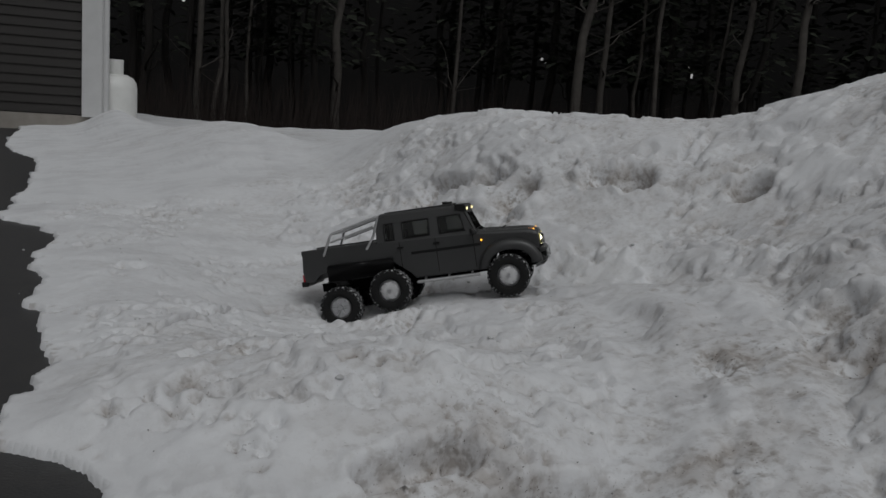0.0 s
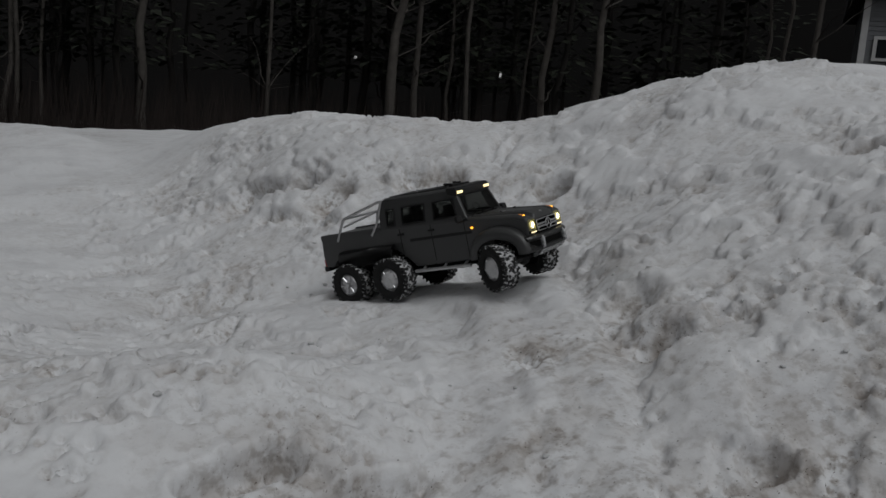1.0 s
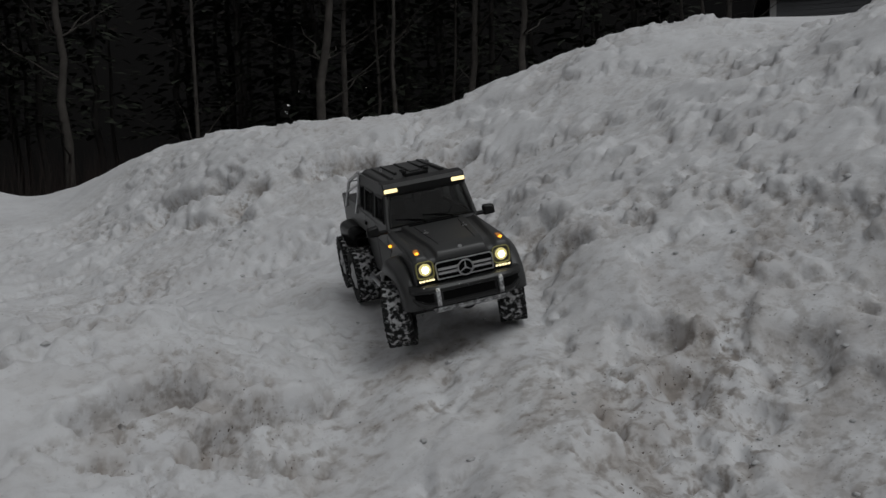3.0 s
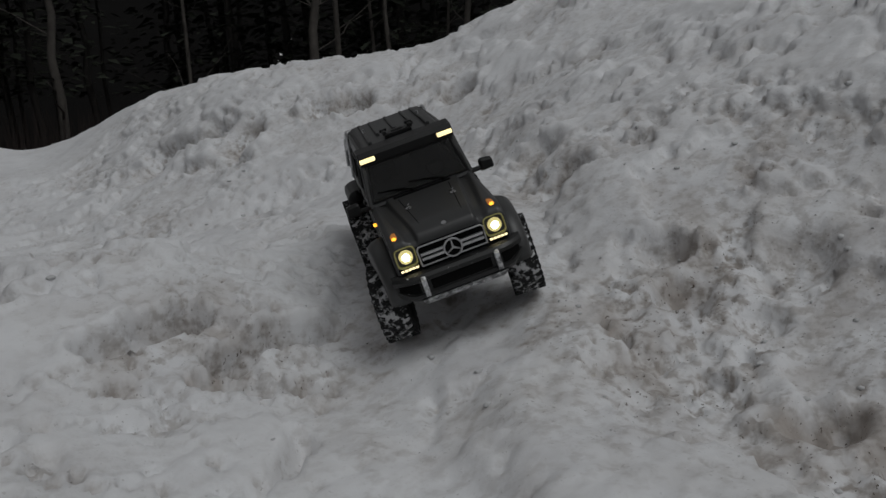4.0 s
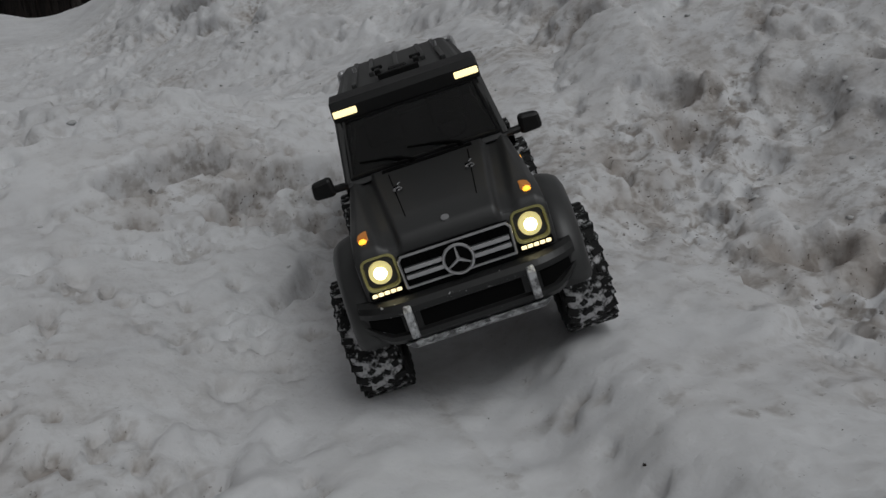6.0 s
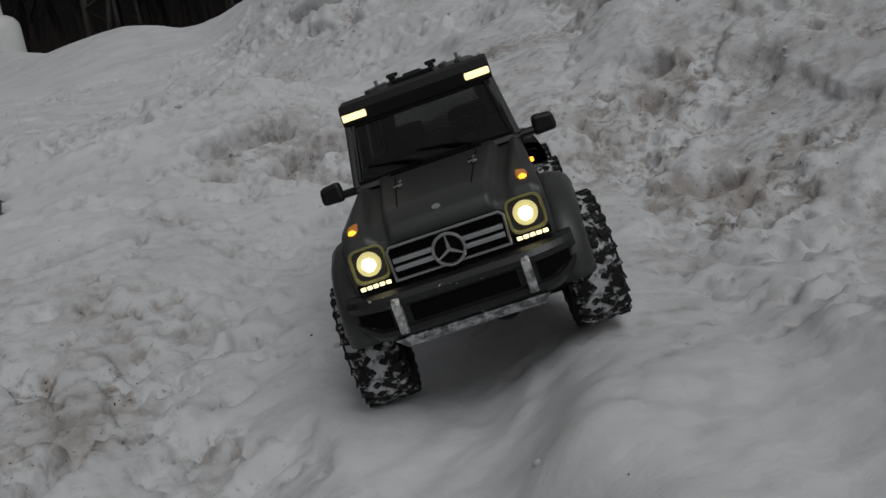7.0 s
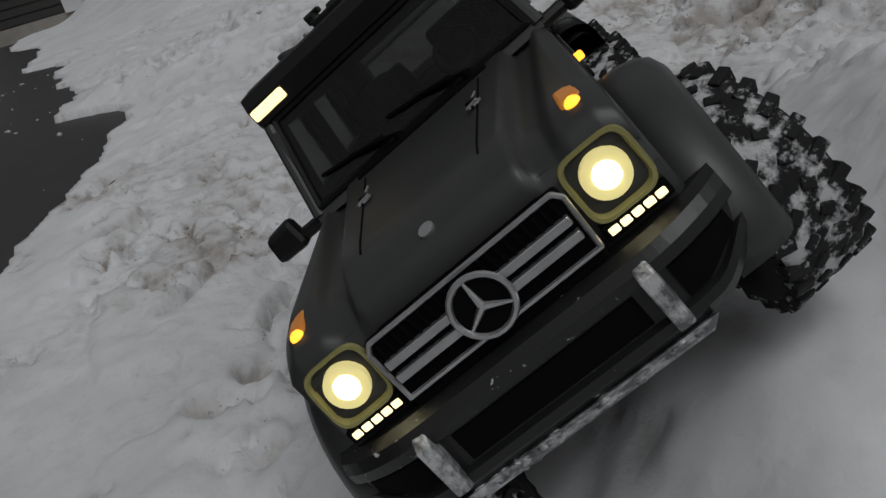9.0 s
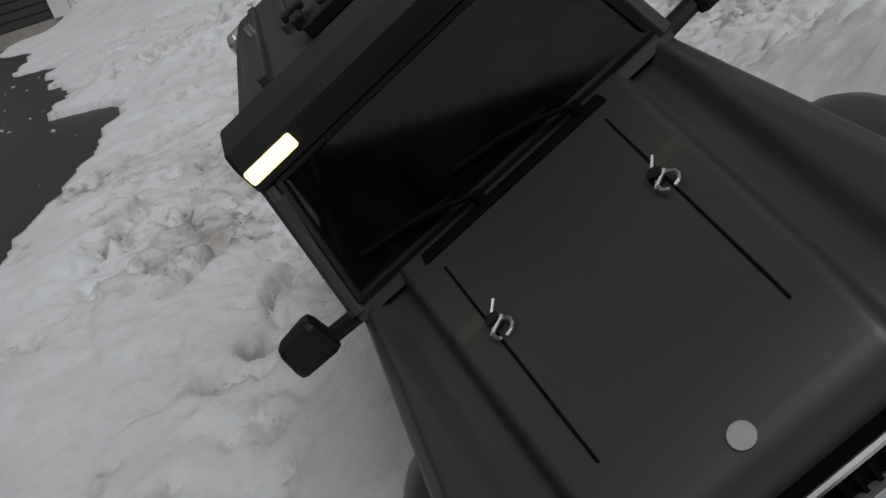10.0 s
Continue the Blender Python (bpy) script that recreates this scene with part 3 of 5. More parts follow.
def wheel_meshes():
    """Tyre, lugs, rim and a plug of snow round the y axis."""
    tyre = bmesh.new()
    outline = [(-0.021, 0.030), (-0.0235, 0.040), (-0.0235, 0.049), (-0.019, 0.0545), (0, 0.0555), (0.019, 0.0545), (0.0235, 0.049), (0.0235, 0.040), (0.021, 0.030)]
    n = 44
    rings = []
    for k in range(n):
        a = 2 * math.pi * k / n
        rings.append([tyre.verts.new((r * math.cos(a), y, r * math.sin(a))) for y, r in outline])
    for k in range(n):
        p, q = rings[k], rings[(k + 1) % n]
        for i in range(len(outline)):
            j = (i + 1) % len(outline)
            tyre.faces.new((p[i], p[j], q[j], q[i]))
    lugs = bmesh.new()
    count = 26
    rng = random.Random(8)
    for k in range(count):
        for side, shift in ((-1, 0.0), (1, 0.5)):
            a = 2 * math.pi * (k + shift + rng.uniform(-0.06, 0.06)) / count
            m = Matrix.Rotation(-a, 4, "Y") @ Matrix.Translation((0.0555, side * 0.0180, 0)) @ Matrix.Rotation(side * 0.3, 4, "X")
            box(lugs, -0.006, 0.0027, -0.0052, 0.0056, -0.0030, 0.0030, 0.0008, m)
            m = Matrix.Rotation(-a - 0.12, 4, "Y") @ Matrix.Translation((0.0556, side * 0.0065, 0)) @ Matrix.Rotation(-side * 0.6, 4, "X")
            box(lugs, -0.003, 0.0026, -0.0035, 0.0035, -0.0027, 0.0027, 0.0008, m)
    band = bmesh.new()
    rows = [[band.verts.new((r * math.cos(a), y, r * math.sin(a))) for y, r in ((-0.0205, 0.0545), (-0.016, 0.0568 + rng.uniform(-0.001, 0.0008)), (-0.006, 0.0570 + rng.uniform(-0.001, 0.0008)),
             (0.006, 0.0570 + rng.uniform(-0.001, 0.0008)), (0.016, 0.0568 + rng.uniform(-0.001, 0.0008)), (0.0205, 0.0545))] for a in [2 * math.pi * q / 90 for q in range(90)]]
    for k in range(90):
        p, q = rows[k], rows[(k + 1) % 90]
        for i in range(5):
            band.faces.new((p[i], p[i + 1], q[i + 1], q[i]))
    rim = bmesh.new()
    rod(rim, (0, -0.018, 0), (0, 0.018, 0), 0.0305, sides=30)
    back = bmesh.new()
    rod(back, (0, -0.0195, 0), (0, -0.0175, 0), 0.0302, sides=24)
    rod(back, (0, -0.024, 0), (0, -0.019, 0), 0.012, 0.016, 16)
    for side in (1,):
        ring = bmesh.ops.create_cone(rim, cap_ends=False, segments=30, radius1=0.0312, radius2=0.026, depth=0.006)["verts"]
        bmesh.ops.transform(rim, matrix=Matrix.Translation((0, side * 0.019, 0)) @ Matrix.Rotation(-side * math.pi / 2, 4, "X"), verts=ring)
        for k in range(6):
            a = 2 * math.pi * k / 6
            rod(rim, (0.009 * math.cos(a), side * 0.019, 0.009 * math.sin(a)), (0.026 * math.cos(a), side * 0.020, 0.026 * math.sin(a)), 0.0035, sides=6)
        rod(rim, (0, side * 0.016, 0), (0, side * 0.026, 0), 0.008, 0.006, 12)
    plug = bmesh.new()
    made = bmesh.ops.create_uvsphere(plug, u_segments=18, v_segments=10, radius=0.026)["verts"]
    bmesh.ops.scale(plug, vec=(1, 0.28, 1), verts=made)
    for v in made:
        v.co *= 1 + 0.09 * math.sin(v.co.x * 330) * math.cos(v.co.z * 270)
    return finish(tyre, RUBBER, True), finish(lugs, CAKED), finish(band, TREAD_SNOW, True), finish(rim, SILVER), finish(back, HOLLOW), finish(plug, PACKED, True)


def build_truck():
    truck = thing("toy_truck", "dark grey radio-controlled six-wheeled pickup truck with lit headlights", "toy truck")

    # lower body with wheel openings, solid across
    outline = [(0.088, 0.112), (0.093, 0.150), (0.090, 0.172), (0.060, 0.176), (-0.076, 0.186), (-0.080, 0.197), (-0.350, 0.200), (-0.572, 0.197), (-0.577, 0.150), (-0.572, 0.118), (-0.545, 0.116)]
    outline += [(-0.530, 0.138), (-0.500, 0.146), (-0.310, 0.146), (-0.276, 0.120), (-0.258, 0.092), (-0.072, 0.092)]
    outline += [(-0.062, 0.118), (-0.040, 0.145), (-0.015, 0.153), (0.020, 0.153), (0.048, 0.142), (0.066, 0.116)]
    part("body", prism(bmesh.new(), outline, -0.0835, 0.0835, 0.004), PAINT, truck)

    # cab: posts and rails round the openings, hollow inside
    def on_side(x, z, s, deep=0.0):
        f = (z - 0.196) / 0.072
        return (x, s * (0.0825 + (0.0715 - 0.0825) * f + 0.0004 - deep), z)

    def on_front(y, z, deep=0.0):
        f = (z - 0.196) / 0.072
        return (-0.0745 + (-0.104 + 0.0745) * f + 0.0004 - deep, y, z)

    def on_back(y, z, deep=0.0):
        return (-0.354 + 0.006 * (z - 0.196) / 0.075 + deep, y, z)
    bm = bmesh.new()
    for s in (-1, 1):
        def rail(x0, x1, z0, z1, lean=0.0):
            hexa(bm, [on_side(x0, z0, s), on_side(x1, z0, s), on_side(x1, z0, s, 0.005), on_side(x0, z0, s, 0.005)],
                 [on_side(x0 - lean, z1, s), on_side(x1 - lean, z1, s), on_side(x1 - lean, z1, s, 0.005), on_side(x0 - lean, z1, s, 0.005)])
        rail(-0.079, -0.354, 0.195, 0.207)
        rail(-0.098, -0.350, 0.249, 0.2715)
        rail(-0.079, -0.106, 0.207, 0.250, 0.014)
        rail(-0.175, -0.205, 0.207, 0.250)
        rail(-0.277, -0.304, 0.207, 0.250)
        rail(-0.329, -0.354, 0.207, 0.250)
    for spot, sign in ((on_front, 1), (on_back, -1)):
        top = 0.2545 if sign > 0 else 0.250
        for y0, y1, z0, z1 in ((-0.0825, 0.0825, 0.195, 0.2035), (-0.074, 0.074, top, 0.2715)):
            hexa(bm, [spot(y0, z0), spot(y1, z0), spot(y1, z0, 0.005), spot(y0, z0, 0.005)], [spot(y0, z1), spot(y1, z1), spot(y1, z1, 0.005), spot(y0, z1, 0.005)])
        for s in (-1, 1):
            wide, thin = (0.0765, 0.0675) if sign > 0 else (0.060, 0.052)
            hexa(bm, [spot(s * 0.0825, 0.2), spot(s * wide, 0.2), spot(s * wide, 0.2, 0.005), spot(s * 0.0825, 0.2, 0.005)],
                 [spot(s * 0.0735, 0.258), spot(s * thin, 0.258), spot(s * thin, 0.258, 0.005), spot(s * 0.0735, 0.258, 0.005)])
    for s in (-1, 1):
        rod(bm, (-0.0770, s * 0.0812, 0.198), (-0.1030, s * 0.0718, 0.264), 0.0040, 0.0036, 10)
    cab = part("cab", bm, PAINT, truck)
    bm = bmesh.new()
    box(bm, -0.34, -0.09, -0.076, 0.076, 0.196, 0.2015)
    for s in (-1, 1):
        box(bm, -0.215, -0.200, s * 0.038 - 0.020, s * 0.038 + 0.020, 0.2, 0.232, 0.004)
        box(bm, -0.300, -0.288, s * 0.038 - 0.020, s * 0.038 + 0.020, 0.2, 0.228, 0.004)
    wheel_ring = [(-0.118 - 0.004 * math.sin(a), 0.036 + 0.014 * math.cos(a), 0.214 + 0.012 * math.sin(a)) for a in [q * math.pi / 8 for q in range(17)]]
    loop_tube(bm, wheel_ring, 0.0014, 6)
    part("interior", bm, HOLLOW, truck, "black seats and steering wheel inside the cab")
    roof = bmesh.new()
    hexa(roof, [(-0.108, 0.069, 0.266), (-0.108, -0.069, 0.266), (-0.346, -0.069, 0.272), (-0.346, 0.069, 0.272)],
         [(-0.114, 0.062, 0.276), (-0.114, -0.062, 0.276), (-0.340, -0.062, 0.280), (-0.340, 0.062, 0.280)])
    bmesh.ops.bevel(roof, geom=list(roof.edges), offset=0.004, segments=2, affect="EDGES", profile=0.5)
    roof_part = part("roof", roof, PAINT, truck)
    for y in (-0.048, -0.029, 0.0, 0.029, 0.048):
        part("roof_rib", box(bmesh.new(), -0.328, -0.135 if abs(y) > 0.03 else -0.19, y - 0.0028, y + 0.0028, 0.272, 0.2825, 0.0012), PAINT, roof_part)
    mount = bmesh.new()
    box(mount, -0.168, -0.140, -0.022, 0.022, 0.277, 0.2835, 0.001)
    for y in (-0.021, 0.021):
        box(mount, -0.165, -0.143, y - 0.003, y + 0.003, 0.282, 0.288, 0.001)
        box(mount, -0.165, -0.158, y - 0.006, y + 0.006, 0.286, 0.290, 0.001)
    box(mount, -0.160, -0.148, -0.010, 0.010, 0.281, 0.286, 0.002)
    part("roof_mount", mount, PLASTIC, roof_part, "black plastic roof mount with clips")
    for y in (-0.058, 0.058):
        post = bmesh.new()
        rod(post, (-0.235, y * 0.82, 0.274), (-0.235, y * 0.82, 0.288), 0.0022)
        part("body_post", post, SILVER, roof_part)

    # light bar over the windscreen
    bm = bmesh.new()
    prism(bm, [(-0.126, 0.262), (-0.098, 0.2540), (-0.0945, 0.257), (-0.0940, 0.269), (-0.099, 0.276), (-0.126, 0.279)], -0.0765, 0.0765, 0.002)
    bar = part("light_bar", bm, PLASTIC, truck, "black roof light bar with two lit lamps")
    for s in (-1, 1):
        lens = bmesh.new()
        box(lens, -0.0950, -0.0922, s * 0.0628 - 0.0122, s * 0.0628 + 0.0122, 0.2605, 0.2672, 0.0012)
        part("lamp", lens, BAR_LAMP, bar, "lit warm white lamp")

    # windscreen and windows, let into frames
    def pane(name, corners, parent, out, label=""):
        """A pane with a raised rubber frame round it; out points away from the cab."""
        out = Vector(out)
        c = [Vector(p) for p in corners]
        mid = sum(c, Vector()) / 4
        bm = bmesh.new()
        inner = [mid + (p - mid) * 0.97 for p in c]
        hexa(bm, [p - out * 0.0012 for p in inner], [p + out * 0.0004 for p in inner])
        glass = part(name, bm, GLASS, parent, label)
        fr = bmesh.new()
        lift = out * 0.0016
        for k in range(4):
            a, b = c[k], c[(k + 1) % 4]
            rod(fr, a + lift * 0.3, b + lift * 0.3, 0.0022, sides=6)
            ball = bmesh.ops.create_icosphere(fr, subdivisions=1, radius=0.0022)["verts"]
            bmesh.ops.translate(fr, vec=a + lift * 0.3, verts=ball)
        part("frame", fr, PLASTIC, glass)
        return glass

    pane("windscreen", [on_front(0.0765, 0.2020), on_front(-0.0765, 0.2020), on_front(-0.068, 0.2545), on_front(0.068, 0.2545)], truck, (0.945, 0, 0.327), "dark dusty windscreen glass")
    pane("rear_window", [on_back(0.060, 0.2035), on_back(-0.060, 0.2035), on_back(-0.053, 0.250), on_back(0.053, 0.250)], truck, (-1, 0, 0), "tinted rear window")
    for s in (-1, 1):
        for x0, x1, z1 in ((-0.105, -0.176, 0.250), (-0.204, -0.278, 0.250), (-0.303, -0.330, 0.250)):
            lean = 0.008 if x0 > -0.2 else 0.0
            pane("side_window", [on_side(x0, 0.206, s), on_side(x0 - lean, z1, s), on_side(x1, z1, s), on_side(x1, 0.206, s)], truck, (0, s * 0.98, 0.17), "dark tinted side window")
        for x in (-0.086, -0.190, -0.291):
            seam = bmesh.new()
            box(seam, x - 0.0007, x + 0.0007, s * 0.0832 - 0.0006, s * 0.0832 + 0.0012, 0.102, 0.196)
            part("door_seam", seam, HOLLOW, truck)
        strip = bmesh.new()
        box(strip, -0.262, -0.068, s * 0.0835 - 0.001, s * 0.0835 + 0.003, 0.158, 0.166, 0.001)
        part("rub_strip", strip, PLASTIC, truck)
        for x in (-0.185, -0.286):
            handle = bmesh.new()
            box(handle, x - 0.012, x + 0.006, s * 0.0835, s * 0.0835 + s * 0.005, 0.178, 0.184, 0.0012)
            part("door_handle", handle, PLASTIC, truck)
        # mirror
        bm = bmesh.new()
        hexa(bm, [(-0.090, s * 0.097, 0.190), (-0.076, s * 0.096, 0.190), (-0.076, s * 0.120, 0.191), (-0.088, s * 0.120, 0.191)],
             [(-0.091, s * 0.098, 0.210), (-0.079, s * 0.098, 0.210), (-0.079, s * 0.119, 0.208), (-0.090, s * 0.119, 0.208)])
        bmesh.ops.bevel(bm, geom=list(bm.edges), offset=0.004, segments=2, affect="EDGES", profile=0.5)
        rod(bm, (-0.080, s * 0.080, 0.196), (-0.083, s * 0.100, 0.196), 0.004, sides=8)
        part("wing_mirror", bm, PLASTIC, truck)
        # indicator on the wing, side marker
        bm = bmesh.new()
        hexa(bm, [(0.063, s * 0.0655, 0.1755), (0.086, s * 0.0655, 0.1725), (0.084, s * 0.0775, 0.1715), (0.063, s * 0.078, 0.1745)],
             [(0.065, s * 0.0668, 0.1880), (0.079, s * 0.0668, 0.1855), (0.078, s * 0.0758, 0.1850), (0.065, s * 0.0762, 0.1870)])
        bmesh.ops.bevel(bm, geom=list(bm.edges), offset=0.0015, segments=2, affect="EDGES", profile=0.5)
        lens = part("indicator", bm, AMBER, truck, "lit amber indicator lens")
        bulb = bmesh.new()
        bmesh.ops.create_icosphere(bulb, subdivisions=2, radius=0.0042)
        bmesh.ops.scale(bulb, vec=(0.7, 0.9, 0.9), verts=bulb.verts)
        bmesh.ops.translate(bulb, vec=(0.0796, s * 0.0715, 0.1818), verts=bulb.verts)
        part("bulb", bulb, AMBER_CORE, lens)
        bm = bmesh.new()
        box(bm, -0.0660, -0.0608, s * 0.083, s * 0.083 + s * 0.0055, 0.1702, 0.1748, 0.0012)
        part("side_marker", bm, AMBER_CORE, truck, "small lit amber side marker")
        # wheel-arch flares: a short one in front, a long one over both rear wheels
        front = arch(0.006, 0.098, 0.077, 186, -6, 22)
        front = [(x + (0.006 if x > 0.03 else 0), 0.098 + (z - 0.098) * 0.80 + 0.002) for x, z in front]
        rear = arch(-0.310, 0.098, 0.054, 180, 92, 8) + arch(-0.500, 0.098, 0.054, 88, 0, 8)
        for path, mat, skirt in ((front, PAINT, 1.0), (rear, PLASTIC, 1.7)):
            bm = bmesh.new()
            rings = []
            for k, (x, z) in enumerate(path):
                a, b = path[max(k - 1, 0)], path[min(k + 1, len(path) - 1)]
                n = Vector((a[1] - b[1], b[0] - a[0]))
                n.normalize()
                if n.y < 0 and abs(n.y) > 0.3:
                    n = -n
                taper = min(1.0 if 2 < k < len(path) - 3 else 0.9, 1.0 - 2.0 * max(0.0, x))
                rings.append([bm.verts.new((x + n.x * o, s * (0.078 + (y - 0.078) * taper), z + n.y * (o * skirt if o < -0.012 else o))) for y, o in
                              ((0.078, 0.006), (0.094, 0.0055), (0.103, 0.003), (0.1085, -0.001), (0.1115, -0.008), (0.1120, -0.022), (0.1095, -0.0235), (0.1080, -0.020), (0.1070, -0.010), (0.102, -0.005), (0.078, -0.004))])
            for p, q in zip(rings, rings[1:]):
                for i in range(len(p)):
                    h = (i + 1) % len(p)
                    bm.faces.new((p[i], p[h], q[h], q[i]))
            bm.faces.new(rings[0])
            bm.faces.new(rings[-1][::-1])
            part("fender_flare", bm, mat, truck, "", True)
        # step
        bm = bmesh.new()
        loop_tube(bm, [(-0.078, s * 0.098, 0.082), (-0.25, s * 0.098, 0.082)], 0.0045)
        for x in (-0.1, -0.165, -0.23):
            rod(bm, (x, s * 0.07, 0.094), (x, s * 0.098, 0.082), 0.003, sides=6)
        part("side_step", bm, SILVER, truck, "silver side step")
        # lamp unit
        bm = bmesh.new()
        shape = []
        for k in range(32):
            a = 2 * math.pi * k / 32
            c, d = math.cos(a), math.sin(a)
            shape.append((0.0155 * math.copysign(abs(c) ** 0.45, c), 0.0150 * math.copysign(abs(d) ** 0.45, d)))
        sections = []
        for grow, x in ((1.0, 0.080), (1.0, 0.0925), (0.96, 0.0950), (0.87, 0.0950), (0.80, 0.0915)):
            sections.append([bm.verts.new((x - 0.085 * (0.003 + dz * grow), s * (0.0648 + dy * grow), 0.1568 + dz * grow)) for dy, dz in shape])
        for p, q in zip(sections, sections[1:]):
            for k in range(32):
                h = (k + 1) % 32
                bm.faces.new((p[k], p[h], q[h], q[k]))
        bm.faces.new(sections[0][::-1])
        bm.faces.new(sections[-1])
        unit = part("headlight", bm, REFLECTOR, truck, "rounded square headlight unit with lit round lens")
        # the bezel's own glow takes the place of lamplight
        bm = bmesh.new()
        rod(bm, (0.080, s * 0.0648, 0.1578), (0.0955, s * 0.0648, 0.1575), 0.0108, 0.0096, 24)
        part("bezel", bm, RING, unit)
        bm = bmesh.new()
        made = bmesh.ops.create_uvsphere(bm, u_segments=20, v_segments=10, radius=0.0056)["verts"]
        bmesh.ops.scale(bm, vec=(0.5, 1, 1), verts=made)
        bmesh.ops.translate(bm, vec=(0.0950, s * 0.0648, 0.1575), verts=made)
        part("lens", bm, LAMP, unit, "glowing warm white lens", True)
        bm = bmesh.new()
        box(bm, 0.084, 0.0962, s * 0.0648 - 0.0150, s * 0.0648 + 0.0150, 0.1365, 0.1430, 0.001)
        part("strip_housing", bm, HOLLOW, unit)
        for k in range(5):
            bm = bmesh.new()
            y = s * (0.0543 + 0.0053 * k)
            box(bm, 0.0932, 0.0968, y - 0.0022, y + 0.0022, 0.1381, 0.1414, 0.0007)
            part("running_light", bm, STRIP, unit)

    # bonnet: a raised centre between two sloped gutters, rolled down at the front
    def bonnet_z(x, y):
        t = (x + 0.074) / 0.166
        z = 0.2010 - 0.0125 * t - 0.0095 * max(0.0, (t - 0.80) / 0.20) ** 2
        wide = 0.056 - 0.016 * t
        step = max(0.0, min(1.0, (abs(y) - wide) / 0.0045))
        z -= 0.0085 * step * step * (3 - 2 * step)
        rise = max(0.0, min(1.0, (abs(y) - wide - 0.012) / 0.010))
        return z + 0.0058 * rise * rise * (3 - 2 * rise) - 0.9 * max(0.0, abs(y) - 0.0755) ** 1.0 * 0.8
    bm = bmesh.new()
    nx, ny = 26, 96
    sheet = [[bm.verts.new((-0.078 + 0.170 * i / nx, -0.0825 + 0.165 * j / ny, bonnet_z(-0.078 + 0.170 * i / nx, -0.0825 + 0.165 * j / ny))) for j in range(ny + 1)] for i in range(nx + 1)]
    for i in range(nx):
        for j in range(ny):
            bm.faces.new((sheet[i][j], sheet[i + 1][j], sheet[i + 1][j + 1], sheet[i][j + 1]))
    rim = [e for e in bm.edges if e.is_boundary]
    skirt = bmesh.ops.extrude_edge_only(bm, edges=rim)["geom"]
    bmesh.ops.translate(bm, vec=(0, 0, -0.012), verts=[v for v in skirt if isinstance(v, bmesh.types.BMVert)])
    bonnet = part("bonnet", bm, PAINT, truck, "", True)
    for s in (-1, 1):
        crease = bmesh.new()
        line = [(-0.052 + 0.120 * q / 10, s * (0.0400 - 0.0085 * q / 10)) for q in range(11)]
        loop_tube(crease, [(x, y, bonnet_z(x, y) + 0.0001) for x, y in line], 0.0006, 6)
        part("crease", crease, HOLLOW, bonnet)
        pin = bmesh.new()
        rod(pin, (-0.003, s * 0.0345, 0.190), (-0.003, s * 0.0345, 0.1995), 0.0028, sides=10)
        clip = bmesh.new()
        ring = [(0.003 + 0.0050 * math.cos(a), 0.0012 + s * 0.0345 + 0.0038 * math.sin(a), 0.1975) for a in [k * math.pi / 5 for k in range(10)]]
        loop_tube(clip, ring, 0.0007, 5)
        loop_tube(clip, [(-0.010, s * 0.0345 + 0.004, 0.2000), (-0.006, s * 0.0345 + 0.0005, 0.1985), (-0.002, s * 0.0345 + 0.003, 0.1980), (0.002, s * 0.0345 - 0.003, 0.1975)], 0.0007, 5)
        post = part("bonnet_pin", pin, PLASTIC, bonnet)
        part("clip", clip, SILVER, post, "bent silver wire clip")
        # wiper
        bm = bmesh.new()
        y0 = 0.036 if s > 0 else -0.014
        rod(bm, (-0.0690, y0, 0.1990), (-0.0690, y0, 0.2055), 0.0032, 0.0026, 10)
        loop_tube(bm, [(-0.0690, y0, 0.2050), (-0.0735, y0 - 0.014, 0.2088), (-0.0775, y0 - 0.030, 0.2120)], 0.0014, 6)
        loop_tube(bm, [(-0.0762, y0 - 0.008, 0.2080), (-0.0782, y0 - 0.030, 0.2112), (-0.0800, y0 - 0.050, 0.2142)], 0.0013, 6)
        part("wiper", bm, HOLLOW, truck)
    vent = bmesh.new()
    box(vent, -0.070, -0.062, -0.046, 0.046, 0.1995, 0.2018, 0.0008)
    part("cowl_vent", vent, HOLLOW, bonnet)
    disc = bmesh.new()
    rod(disc, (0.0845, 0, 0.1800), (0.0862, 0, bonnet_z(0.0862, 0) + 0.0012), 0.0036, sides=18)
    part("badge", disc, SILVER, bonnet, "small round silver badge")

    # grille
    bm = bmesh.new()
    prism(bm, [(0.085, 0.134), (0.0985, 0.134), (0.096, 0.1665), (0.085, 0.1665)], -0.048, 0.048, 0.002)
    grille = part("grille", bm, HOLLOW, truck, "black mesh grille with silver bars")
    bm = bmesh.new()
    rim_points = [(0.0995, -0.047, 0.139), (0.0995, 0.047, 0.139), (0.0972, 0.048, 0.162), (0.0970, 0.045, 0.1655), (0.0970, -0.045, 0.1655), (0.0972, -0.048, 0.162), (0.0995, -0.047, 0.139)]
    loop_tube(bm, rim_points, 0.0012, 6)
    part("grille_surround", bm, SILVER, grille)
    for z in (0.1480, 0.1545):
        bm = bmesh.new()
        box(bm, 0.0965, 0.1015 - (z - 0.148) * 0.1, -0.045, 0.045, z - 0.0019, z + 0.0019, 0.0006)
        part("grille_bar", bm, SILVER, grille)
    for k in range(-10, 11):
        bm = bmesh.new()
        box(bm, 0.0962, 0.0984, k * 0.0043 - 0.0006, k * 0.0043 + 0.0006, 0.140, 0.164)
        part("mesh_slat", bm, HOLLOW, grille)
    bm = bmesh.new()
